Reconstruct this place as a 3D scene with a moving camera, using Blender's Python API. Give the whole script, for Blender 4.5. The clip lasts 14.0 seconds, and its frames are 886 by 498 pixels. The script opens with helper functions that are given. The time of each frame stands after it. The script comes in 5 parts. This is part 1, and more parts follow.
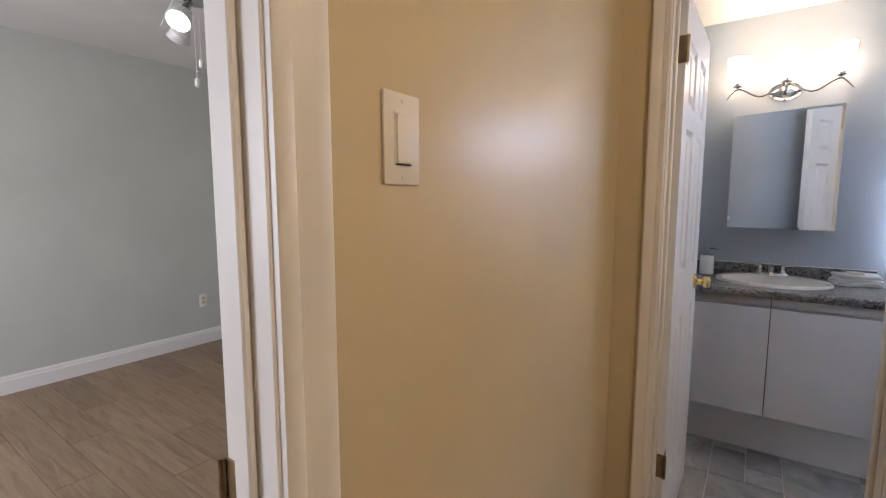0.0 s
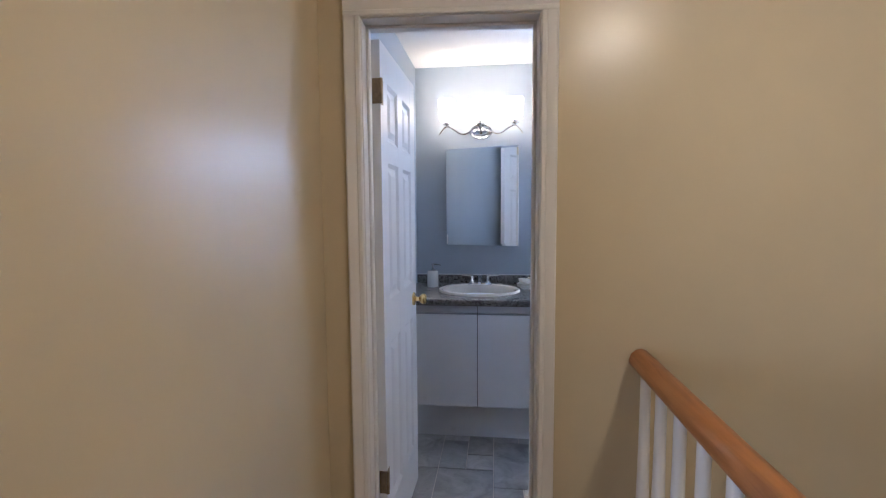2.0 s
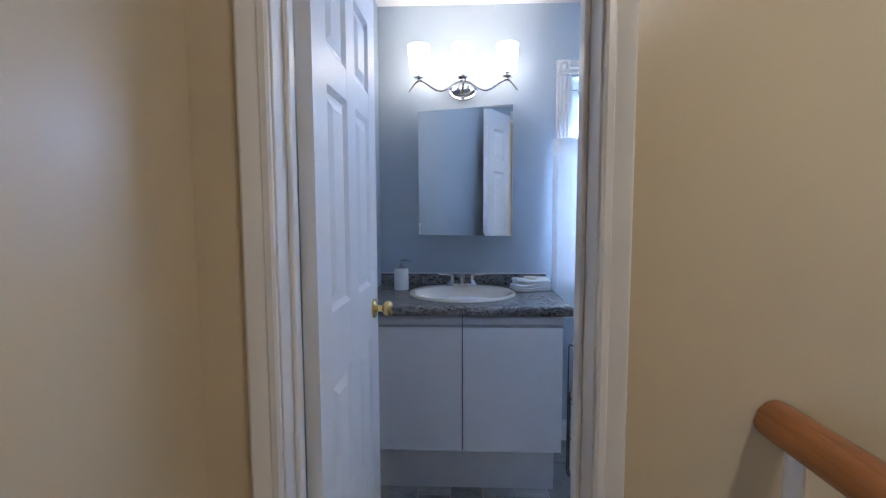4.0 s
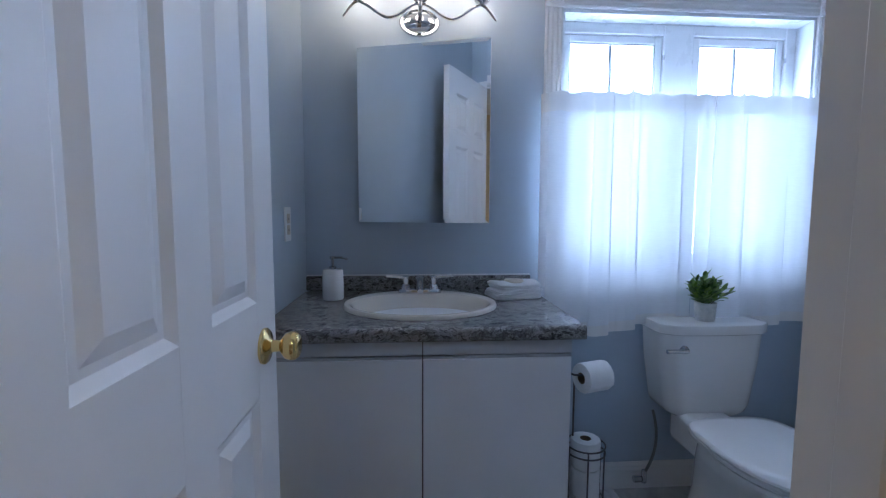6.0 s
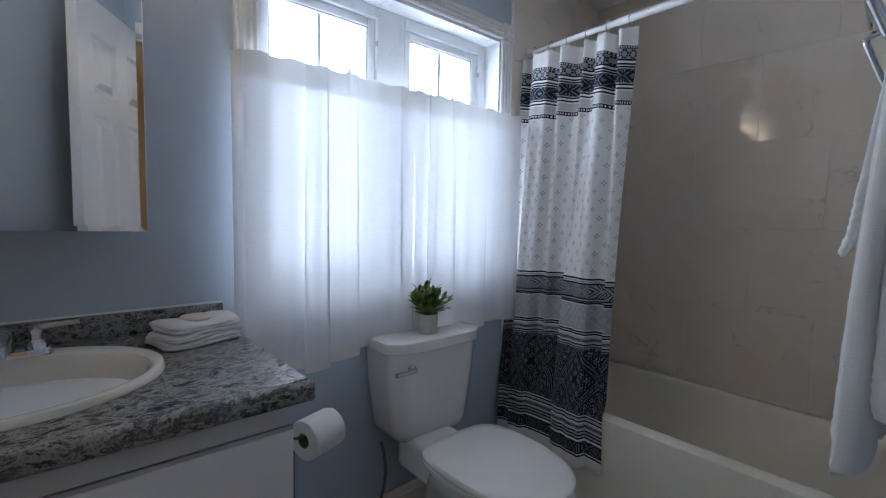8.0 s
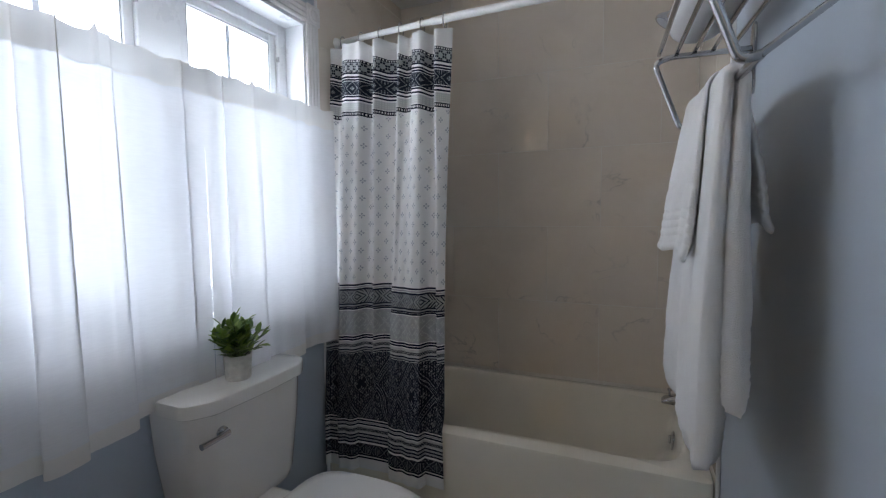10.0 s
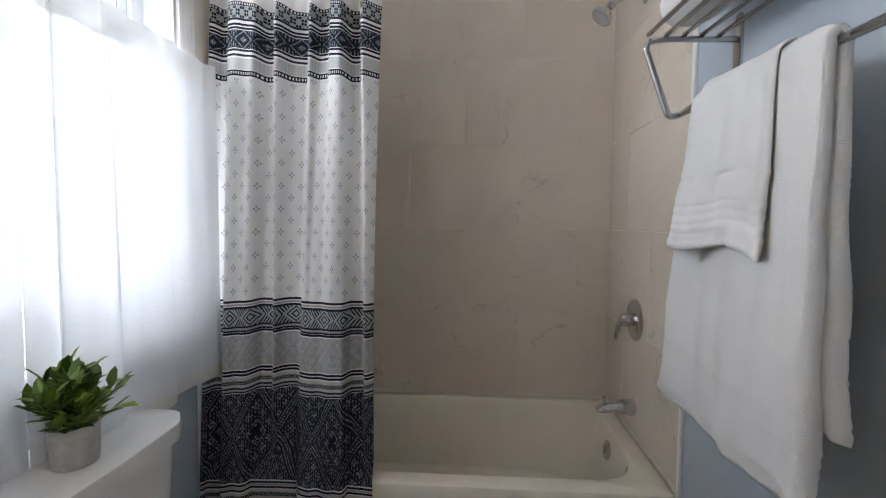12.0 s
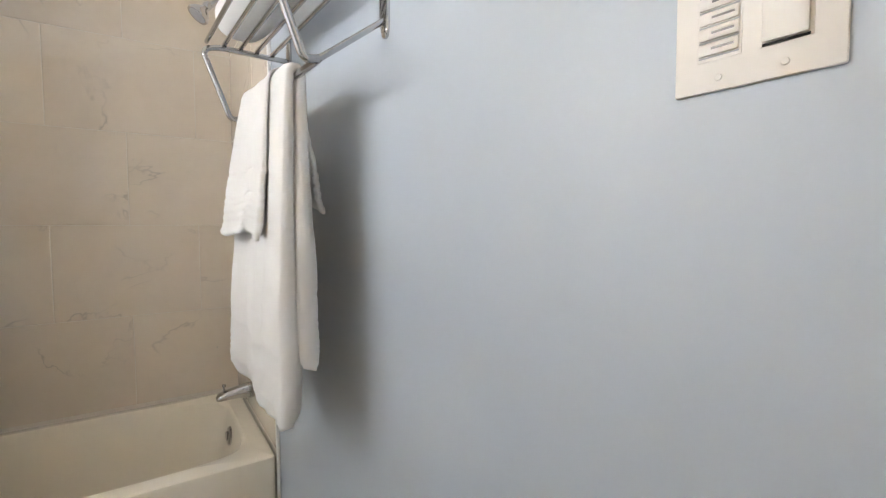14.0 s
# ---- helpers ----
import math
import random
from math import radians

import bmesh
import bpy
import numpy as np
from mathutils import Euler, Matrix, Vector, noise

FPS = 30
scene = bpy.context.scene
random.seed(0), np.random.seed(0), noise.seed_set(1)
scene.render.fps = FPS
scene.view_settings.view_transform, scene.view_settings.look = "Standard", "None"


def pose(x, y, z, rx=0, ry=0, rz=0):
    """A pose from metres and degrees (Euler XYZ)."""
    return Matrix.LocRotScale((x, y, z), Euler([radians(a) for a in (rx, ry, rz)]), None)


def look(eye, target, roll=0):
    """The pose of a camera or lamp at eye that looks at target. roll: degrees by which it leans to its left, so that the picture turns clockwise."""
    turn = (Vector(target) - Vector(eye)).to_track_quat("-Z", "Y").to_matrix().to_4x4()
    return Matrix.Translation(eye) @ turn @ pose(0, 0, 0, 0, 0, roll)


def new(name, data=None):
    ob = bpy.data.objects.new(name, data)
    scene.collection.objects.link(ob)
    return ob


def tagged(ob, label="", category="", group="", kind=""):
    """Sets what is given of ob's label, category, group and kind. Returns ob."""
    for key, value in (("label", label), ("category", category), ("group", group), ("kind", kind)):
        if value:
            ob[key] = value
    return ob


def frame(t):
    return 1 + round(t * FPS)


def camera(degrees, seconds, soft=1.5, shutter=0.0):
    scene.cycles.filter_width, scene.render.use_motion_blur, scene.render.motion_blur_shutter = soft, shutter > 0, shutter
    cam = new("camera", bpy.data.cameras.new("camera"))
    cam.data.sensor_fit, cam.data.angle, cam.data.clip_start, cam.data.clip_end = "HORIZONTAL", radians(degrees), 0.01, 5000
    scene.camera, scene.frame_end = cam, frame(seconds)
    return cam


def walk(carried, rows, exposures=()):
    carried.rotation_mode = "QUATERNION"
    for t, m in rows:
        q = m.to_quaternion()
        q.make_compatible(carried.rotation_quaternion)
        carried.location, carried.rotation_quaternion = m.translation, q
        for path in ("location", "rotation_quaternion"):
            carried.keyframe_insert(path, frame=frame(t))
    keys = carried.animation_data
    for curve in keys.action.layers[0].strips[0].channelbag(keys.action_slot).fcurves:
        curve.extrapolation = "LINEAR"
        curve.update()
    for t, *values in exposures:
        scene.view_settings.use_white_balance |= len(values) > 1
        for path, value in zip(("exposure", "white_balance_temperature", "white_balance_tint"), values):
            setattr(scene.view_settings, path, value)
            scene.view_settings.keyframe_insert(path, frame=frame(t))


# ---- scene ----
cam = camera(89.0, 14.0, soft=1.2)
PATH = [
    (0, (-0.162, -1.897, 1.348), (-1.300, -0.268, 1.130), 0.0),
    (0.5, (-0.060, -1.850, 1.395), (-0.832, -0.012, 1.199), -0.2),
    (1, (-0.014, -1.822, 1.419), (-0.522, 0.104, 1.24), -0.4),
    (1.5, (0.008, -1.798, 1.422), (-0.322, 0.167, 1.248), -0.4),
    (2, (0.021, -1.778, 1.412), (-0.21, 0.202, 1.247), -0.4),
    (2.5, (0.011, -1.698, 1.39), (-0.151, 0.289, 1.222), -0.3),
    (3, (-0.022, -1.528, 1.363), (-0.143, 0.461, 1.2), -0.4),
    (5.3, (-0.137, -0.616, 1.266), (-0.134, 1.377, 1.096), 0.4),
    (5.5, (-0.141, -0.571, 1.265), (-0.109, 1.421, 1.091), 0.4),
    (6, (-0.113, -0.423, 1.231), (0.025, 1.565, 1.058), 0.2),
    (6.5, (-0.082, -0.286, 1.213), (0.256, 1.678, 1.041), 0.3),
    (7, (-0.054, -0.189, 1.211), (0.588, 1.698, 1.043), 0.6),
    (7.5, (-0.028, -0.109, 1.219), (0.954, 1.626, 1.06), 0.9),
    (8, (0.001, -0.01, 1.233), (1.312, 1.493, 1.086), 1.2),
    (8.5, (0.03, 0.053, 1.258), (1.573, 1.317, 1.113), 1.3),
    (9, (0.05, 0.096, 1.263), (1.742, 1.156, 1.136), 1.2),
    (9.2, (0.053, 0.112, 1.257), (1.788, 1.1, 1.141), 1.0),
    (11.3, (0.259, 0.481, 1.289), (2.205, 0.922, 1.149), 0.1),
    (11.5, (0.29, 0.527, 1.243), (2.255, 0.884, 1.139), 0.8),
    (12, (0.315, 0.575, 1.232), (2.308, 0.708, 1.12), 0.5),
    (12.5, (0.283, 0.553, 1.192), (2.278, 0.432, 1.119), 0.6),
    (13, (0.226, 0.46, 1.207), (2.172, 0.005, 1.13), 0.5),
    (13.5, (0.167, 0.367, 1.194), (2.004, -0.42, 1.122), 0.1),
    (14, (0.106, 0.313, 1.206), (1.771, -0.791, 1.1), -0.2),
]
EXPOSURES = [(0.0, 0.95, 6500, 19), (1.5, 0.87, 5600, 18), (3.0, 0.8, 5050, 16), (5.5, 0.5, 4950, 13), (6.5, 0.15, 5400, 14), (7.5, 0.08, 6000, 14), (9.0, -0.02, 6550, 14), (11.5, 0.40, 7200, 14), (12.5, 0.84, 7450, 15), (13.0, 1.27, 7700, 15), (14.0, 1.33, 8200, 14)]
walk(cam, [(t, look(eye, target, roll)) for t, eye, target, roll in PATH], EXPOSURES)

# ---- world and light ----
world = bpy.data.worlds.new("sky")
scene.world = world
world.use_nodes = True
wn = world.node_tree.nodes
sky = wn.new("ShaderNodeTexSky")
sky.sky_type, sky.sun_disc = "NISHITA", False
sky.sun_elevation, sky.sun_rotation = radians(50), radians(150)
wn["Background"].inputs["Strength"].default_value = 0.12
world.node_tree.links.new(sky.outputs["Color"], wn["Background"].inputs["Color"])


def sun_lamp(strength, degrees, eye, target):
    data = bpy.data.lights.new("sun", "SUN")
    data.energy, data.angle, data.color = strength, radians(degrees), (1.0, 0.96, 0.9)
    ob = new("sun", data)
    ob.matrix_world = look(eye, target)


def area_lamp(name, watts, color, w, h, eye, target):
    data = bpy.data.lights.new(name, "AREA")
    data.shape, data.size, data.size_y, data.energy, data.color = "RECTANGLE", w, h, watts, color
    ob = new(name, data)
    ob.matrix_world = look(eye, target)
    return ob


sun_lamp(1.0, 12, (2, -6, 8), (0, 0, 0))
area_lamp("window_daylight", 228, (0.75, 0.865, 1.0), 2.6, 3.2, (1.06, 2.05, 2.20), (1.06, 0, 2.20))
# added fill for the bedroom, standing in for an unseen window
area_lamp("bedroom_daylight", 34, (0.88, 0.94, 1.0), 1.6, 1.2, (-2.6, -3.75, 1.5), (-2.6, 0, 1.3))

# ---- materials ----


class Nodes:
    """A short way to write a node material."""

    def __init__(self, name, rough=0.5, metal=0.0, spec=0.5):
        self.mat = bpy.data.materials.new(name)
        self.mat.use_nodes = True
        self.tree = self.mat.node_tree
        self.bsdf = self.tree.nodes["Principled BSDF"]
        self.set("Roughness", rough), self.set("Metallic", metal), self.set("Specular IOR Level", spec)

    def set(self, socket, value):
        s = self.bsdf.inputs[socket]
        if hasattr(value, "links"):
            self.tree.links.new(value, s)
        else:
            s.default_value = (*value, 1.0) if isinstance(value, tuple) and len(value) == 3 else value

    def node(self, kind, **inputs):
        n = self.tree.nodes.new(kind)
        for k, v in inputs.items():
            self.feed(n.inputs[k.replace("_", " ")], v)
        return n

    def feed(self, socket, v):
        if hasattr(v, "links"):
            self.tree.links.new(v, socket)
        else:
            socket.default_value = (*v, 1.0) if isinstance(v, tuple) and len(v) == 3 and socket.type == "RGBA" else v

    def m(self, op, a, b=0.0, c=0.0):
        n = self.tree.nodes.new("ShaderNodeMath")
        n.operation = op
        for s, v in zip(n.inputs, (a, b, c)):
            self.feed(s, v)
        return n.outputs[0]

    def coord(self, which="Object"):
        return self.tree.nodes.new("ShaderNodeTexCoord").outputs[which]

    def uv(self):
        s = self.tree.nodes.new("ShaderNodeSeparateXYZ")
        self.feed(s.inputs[0], self.coord("UV"))
        return s.outputs[0], s.outputs[1]

    def scaled(self, vec, s):
        n = self.tree.nodes.new("ShaderNodeMapping")
        self.feed(n.inputs["Vector"], vec)
        n.inputs["Scale"].default_value = s
        return n.outputs[0]

    def noise(self, vec, scale, detail=4.0, rough=0.55, dist=0.0):
        n = self.node("ShaderNodeTexNoise", Vector=vec, Scale=scale, Detail=detail, Roughness=rough, Distortion=dist)
        return n.outputs["Fac"]

    def ramp(self, fac, *stops, constant=False):
        n = self.tree.nodes.new("ShaderNodeValToRGB")
        n.color_ramp.interpolation = "CONSTANT" if constant else "LINEAR"
        e = n.color_ramp.elements
        while len(e) < len(stops):
            e.new(0.5)
        for el, (p, c) in zip(e, stops):
            el.position, el.color = p, (*c, 1.0) if isinstance(c, tuple) else (c, c, c, 1.0)
        self.feed(n.inputs[0], fac)
        return n.outputs[0]

    def mix(self, fac, a, b, mode="MIX"):
        n = self.tree.nodes.new("ShaderNodeMix")
        n.data_type, n.blend_type = "RGBA", mode
        self.feed(n.inputs[0], fac), self.feed(n.inputs[6], a), self.feed(n.inputs[7], b)
        return n.outputs[2]

    def bump(self, height, strength=0.2, distance=0.01):
        n = self.node("ShaderNodeBump", Strength=strength, Distance=distance, Height=height)
        self.set("Normal", n.outputs[0])


def paint(name, color, rough=0.4, orange=0.12, var=0.05, spec=0.5):
    """Rolled wall paint: slight stipple and faint unevenness."""
    n = Nodes(name, rough, 0, spec)
    c = n.coord()
    big = n.noise(c, 1.6, 3)
    lo, hi = tuple(v * (1 - var) for v in color), tuple(min(1, v * (1 + var)) for v in color)
    n.set("Base Color", n.ramp(big, (0.3, lo), (0.7, hi)))
    n.bump(n.noise(c, 130.0, 3), orange, 0.002)
    return n.mat


def plain(name, color, rough=0.4, metal=0.0, var=0.06, scale=8.0, bump=0.0, spec=0.5):
    n = Nodes(name, rough, metal, spec)
    c = n.coord()
    lo, hi = tuple(v * (1 - var) for v in color), tuple(min(1, v * (1 + var)) for v in color)
    n.set("Base Color", n.ramp(n.noise(c, scale, 5), (0.3, lo), (0.7, hi)))
    n.set("Roughness", n.ramp(n.noise(c, scale * 3, 4), (0.3, max(0.02, rough * 0.85)), (0.7, min(1, rough * 1.15))))
    if bump:
        n.bump(n.noise(c, 220.0, 3), bump, 0.002)
    return n.mat


M_HALL = paint("hall_yellow_paint", (0.62, 0.52, 0.35), 0.30, 0.04)
M_BLUE = paint("bathroom_blue_grey_paint", (0.47, 0.53, 0.60), 0.36, 0.05)
M_GREY = paint("bedroom_grey_paint", (0.56, 0.57, 0.53), 0.4, 0.05)
M_CEIL = paint("ceiling_white", (0.84, 0.83, 0.81), 0.8, 0.2)
M_TRIM = plain("trim_white_gloss", (0.80, 0.78, 0.76), 0.34, 0, 0.02, 3.0)
M_DOOR = plain("door_white_paint", (0.82, 0.82, 0.83), 0.36, 0, 0.02, 3.0)
M_CAB = plain("cabinet_white_laminate", (0.82, 0.82, 0.83), 0.32, 0, 0.02, 4.0)
M_PORC = plain("white_porcelain", (0.83, 0.82, 0.80), 0.10, 0, 0.02, 3.0)
M_TUB = plain("tub_warm_white_acrylic", (0.86, 0.80, 0.69), 0.16, 0, 0.03, 3.0)
M_BONE = plain("bone_porcelain", (0.82, 0.77, 0.69), 0.06, 0, 0.02, 3.0)
M_CHROME = plain("polished_chrome", (0.58, 0.58, 0.59), 0.08, 1.0, 0.03, 20.0)
M_STEEL = plain("rack_chrome_tube", (0.56, 0.56, 0.57), 0.11, 1.0, 0.05, 20.0)
M_BRASS = plain("polished_brass", (0.80, 0.60, 0.25), 0.16, 1.0, 0.06, 30.0)
M_HINGE = plain("aged_bronze_hinge", (0.30, 0.22, 0.13), 0.35, 1.0, 0.2, 60.0)
M_PLATE = plain("almond_switch_plastic", (0.82, 0.785, 0.74), 0.35, 0, 0.02, 6.0)
M_BEIGE = plain("beige_socket_plastic", (0.62, 0.55, 0.44), 0.4, 0, 0.03, 6.0)
M_WHITE = plain("white_plastic", (0.82, 0.82, 0.81), 0.35, 0, 0.02, 6.0)
# near-black of screws and plank bed, and of shade painted in gaps
M_DARK = plain("dark_fill_and_gap_shade", (0.03, 0.03, 0.03), 0.7)
# grey of gaskets, sash hinges and spray face; also shade painted in narrow slots
M_MIDGREY = plain("mid_grey_trim_and_slot_shade", (0.42, 0.43, 0.45), 0.4)
M_PAPER = plain("soft_white_paper", (0.84, 0.83, 0.82), 0.9, 0, 0.03, 25.0, 0.2)
# bronze of the wire stand and small print; also paints the vanity seam's shade
M_WIRE = plain("dark_bronze_wire_and_seam_shade", (0.16, 0.15, 0.15), 0.35, 0.8)
M_POT = plain("speckled_cement_pot", (0.62, 0.60, 0.57), 0.8, 0, 0.12, 60.0, 0.2)
M_VINYL = plain("window_vinyl_white", (0.74, 0.755, 0.77), 0.3, 0, 0.02, 6.0)
M_ROD = plain("white_enamel_rod", (0.80, 0.79, 0.77), 0.3)
M_CARD = plain("brown_card_core", (0.20, 0.14, 0.09), 0.9)
M_HOSE = plain("braided_supply_hose", (0.20, 0.20, 0.20), 0.5, 0.4)


def wood_rail():
    n = Nodes("honey_oak_varnish", 0.30)
    c = n.scaled(n.coord(), (18.0, 1.2, 18.0))
    g = n.noise(c, 3.0, 6, 0.6, 0.6)
    n.set("Base Color", n.ramp(g, (0.25, (0.25, 0.085, 0.02)), (0.55, (0.40, 0.16, 0.045)), (0.8, (0.48, 0.21, 0.07))))
    n.bump(g, 0.08, 0.002)
    return n.mat


M_OAK = wood_rail()


def laminate_floor():
    n = Nodes("grey_brown_laminate", 0.42)
    info = n.tree.nodes.new("ShaderNodeObjectInfo")
    c = n.coord()
    off = n.tree.nodes.new("ShaderNodeVectorMath")
    off.operation = "ADD"
    n.feed(off.inputs[0], c)
    k = n.m("MULTIPLY", info.outputs["Random"], 37.0)
    n.feed(off.inputs[1], k)
    g = n.noise(n.scaled(off.outputs[0], (1.4, 16.0, 16.0)), 2.0, 7, 0.62, 0.8)
    base = n.ramp(g, (0.25, (0.17, 0.108, 0.062)), (0.5, (0.285, 0.190, 0.118)), (0.8, (0.385, 0.275, 0.18)))
    tone = n.ramp(info.outputs["Random"], (0.0, 0.82), (1.0, 1.12))
    n.set("Base Color", n.mix(1.0, base, tone, "MULTIPLY"))
    n.bump(g, 0.12, 0.002)
    return n.mat


M_LAM = laminate_floor()


def floor_tile():
    n = Nodes("grey_stone_vinyl_tile", 0.38)
    info = n.tree.nodes.new("ShaderNodeObjectInfo")
    off = n.tree.nodes.new("ShaderNodeVectorMath")
    off.operation = "ADD"
    n.feed(off.inputs[0], n.coord())
    n.feed(off.inputs[1], n.m("MULTIPLY", info.outputs["Random"], 23.0))
    a = n.noise(off.outputs[0], 7.0, 7, 0.65, 0.8)
    b = n.noise(off.outputs[0], 28.0, 5, 0.7)
    base = n.ramp(a, (0.3, (0.30, 0.295, 0.29)), (0.5, (0.48, 0.475, 0.465)), (0.72, (0.63, 0.625, 0.61)))
    base = n.mix(n.ramp(b, (0.55, 0.0), (0.75, 0.45)), base, (0.22, 0.22, 0.22))
    n.set("Base Color", n.mix(1.0, base, n.ramp(info.outputs["Random"], (0.0, 0.75), (1.0, 1.2)), "MULTIPLY"))
    n.bump(b, 0.1, 0.002)
    return n.mat


M_TILEF = floor_tile()


def wall_tile():
    """Glossy taupe marble-look tile with fine grey veins."""
    n = Nodes("taupe_marble_wall_tile", 0.055)
    info = n.tree.nodes.new("ShaderNodeObjectInfo")
    off = n.tree.nodes.new("ShaderNodeVectorMath")
    off.operation = "ADD"
    n.feed(off.inputs[0], n.coord("Object"))
    n.feed(off.inputs[1], n.m("MULTIPLY", info.outputs["Random"], 31.0))
    v = off.outputs[0]
    cloud = n.noise(v, 2.6, 5, 0.6, 0.5)
    base = n.ramp(cloud, (0.3, (0.74, 0.65, 0.555)), (0.7, (0.82, 0.735, 0.64)))
    w = n.noise(n.scaled(v, (1.0, 1.0, 1.9)), 2.2, 5, 0.58, 0.5)
    vein = n.ramp(n.m("ABSOLUTE", n.m("SUBTRACT", w, 0.5)), (0.0, 1.0), (0.006, 0.3), (0.014, 0.0))
    gate = n.ramp(n.noise(v, 3.3, 2), (0.54, 0.0), (0.68, 0.42))
    n.set("Base Color", n.mix(n.m("MULTIPLY", vein, gate), base, (0.27, 0.255, 0.245)))
    return n.mat


M_TILEW = wall_tile()
M_GROUT = plain("pale_grout", (0.76, 0.71, 0.645), 0.8)


def counter_stone():
    n = Nodes("dark_marbled_laminate", 0.20)
    c = n.coord()
    sw = n.noise(n.scaled(c, (1.0, 1.6, 1.6)), 19.0, 10, 0.80, 0.35)
    fine = n.noise(c, 60.0, 5, 0.7)
    base = n.ramp(sw, (0.30, (0.014, 0.014, 0.015)), (0.44, (0.05, 0.049, 0.049)), (0.50, (0.40, 0.385, 0.365)), (0.55, (0.035, 0.035, 0.035)), (0.64, (0.27, 0.26, 0.25)), (0.72, (0.05, 0.05, 0.05)))
    # grey specks are the laminate's own, strengthened to paint in some curtain glare
    n.set("Base Color", n.mix(n.ramp(fine, (0.46, 0.0), (0.70, 0.55)), base, (0.38, 0.37, 0.36)))
    n.bump(fine, 0.05, 0.001)
    return n.mat


M_STONE = counter_stone()


def terry():
    n = Nodes("white_terry_cotton", 0.95, 0, 0.1)
    c = n.coord()
    a = n.noise(c, 9.0, 3)
    f = n.noise(c, 420.0, 3, 0.7)
    n.set("Base Color", n.ramp(a, (0.3, (0.85, 0.845, 0.84)), (0.7, (0.90, 0.895, 0.89))))
    n.set("Sheen Weight", 0.3)
    n.bump(f, 0.7, 0.004)
    return n.mat


M_TERRY = terry()


def sheer():
    """Thin white voile that lets daylight through."""
    n = Nodes("white_sheer_voile", 0.9, 0, 0.1)
    c = n.coord()
    weave = n.noise(n.scaled(c, (30.0, 30.0, 260.0)), 1.0, 3, 0.6)
    n.set("Base Color", (0.86, 0.87, 0.89))
    tr = n.node("ShaderNodeBsdfTranslucent", Color=(0.86, 0.88, 0.92))
    df = n.node("ShaderNodeBsdfDiffuse", Color=(0.86, 0.87, 0.89))
    tp = n.node("ShaderNodeBsdfTransparent", Color=(1.0, 1.0, 1.0))
    mx = n.tree.nodes.new("ShaderNodeMixShader")
    mx.inputs[0].default_value = 0.092
    n.feed(mx.inputs[1], df.outputs[0]), n.feed(mx.inputs[2], tr.outputs[0])
    m2 = n.tree.nodes.new("ShaderNodeMixShader")
    n.feed(m2.inputs[0], n.ramp(weave, (0.34, 0.008), (0.68, 0.046)))
    n.feed(m2.inputs[1], mx.outputs[0]), n.feed(m2.inputs[2], tp.outputs[0])
    n.feed(n.tree.nodes["Material Output"].inputs["Surface"], m2.outputs[0])
    return n.mat


M_SHEER = sheer()


def sheer_hem():
    n = Nodes("white_voile_double_hem", 0.9, 0, 0.1)
    tr = n.node("ShaderNodeBsdfTranslucent", Color=(0.74, 0.76, 0.78))
    df = n.node("ShaderNodeBsdfDiffuse", Color=(0.86, 0.84, 0.81))
    mx = n.tree.nodes.new("ShaderNodeMixShader")
    n.feed(mx.inputs[0], n.ramp(n.noise(n.coord(), 14.0, 3), (0.3, 0.05), (0.7, 0.11)))
    n.feed(mx.inputs[1], df.outputs[0]), n.feed(mx.inputs[2], tr.outputs[0])
    n.feed(n.tree.nodes["Material Output"].inputs["Surface"], mx.outputs[0])
    return n.mat


M_HEM = sheer_hem()


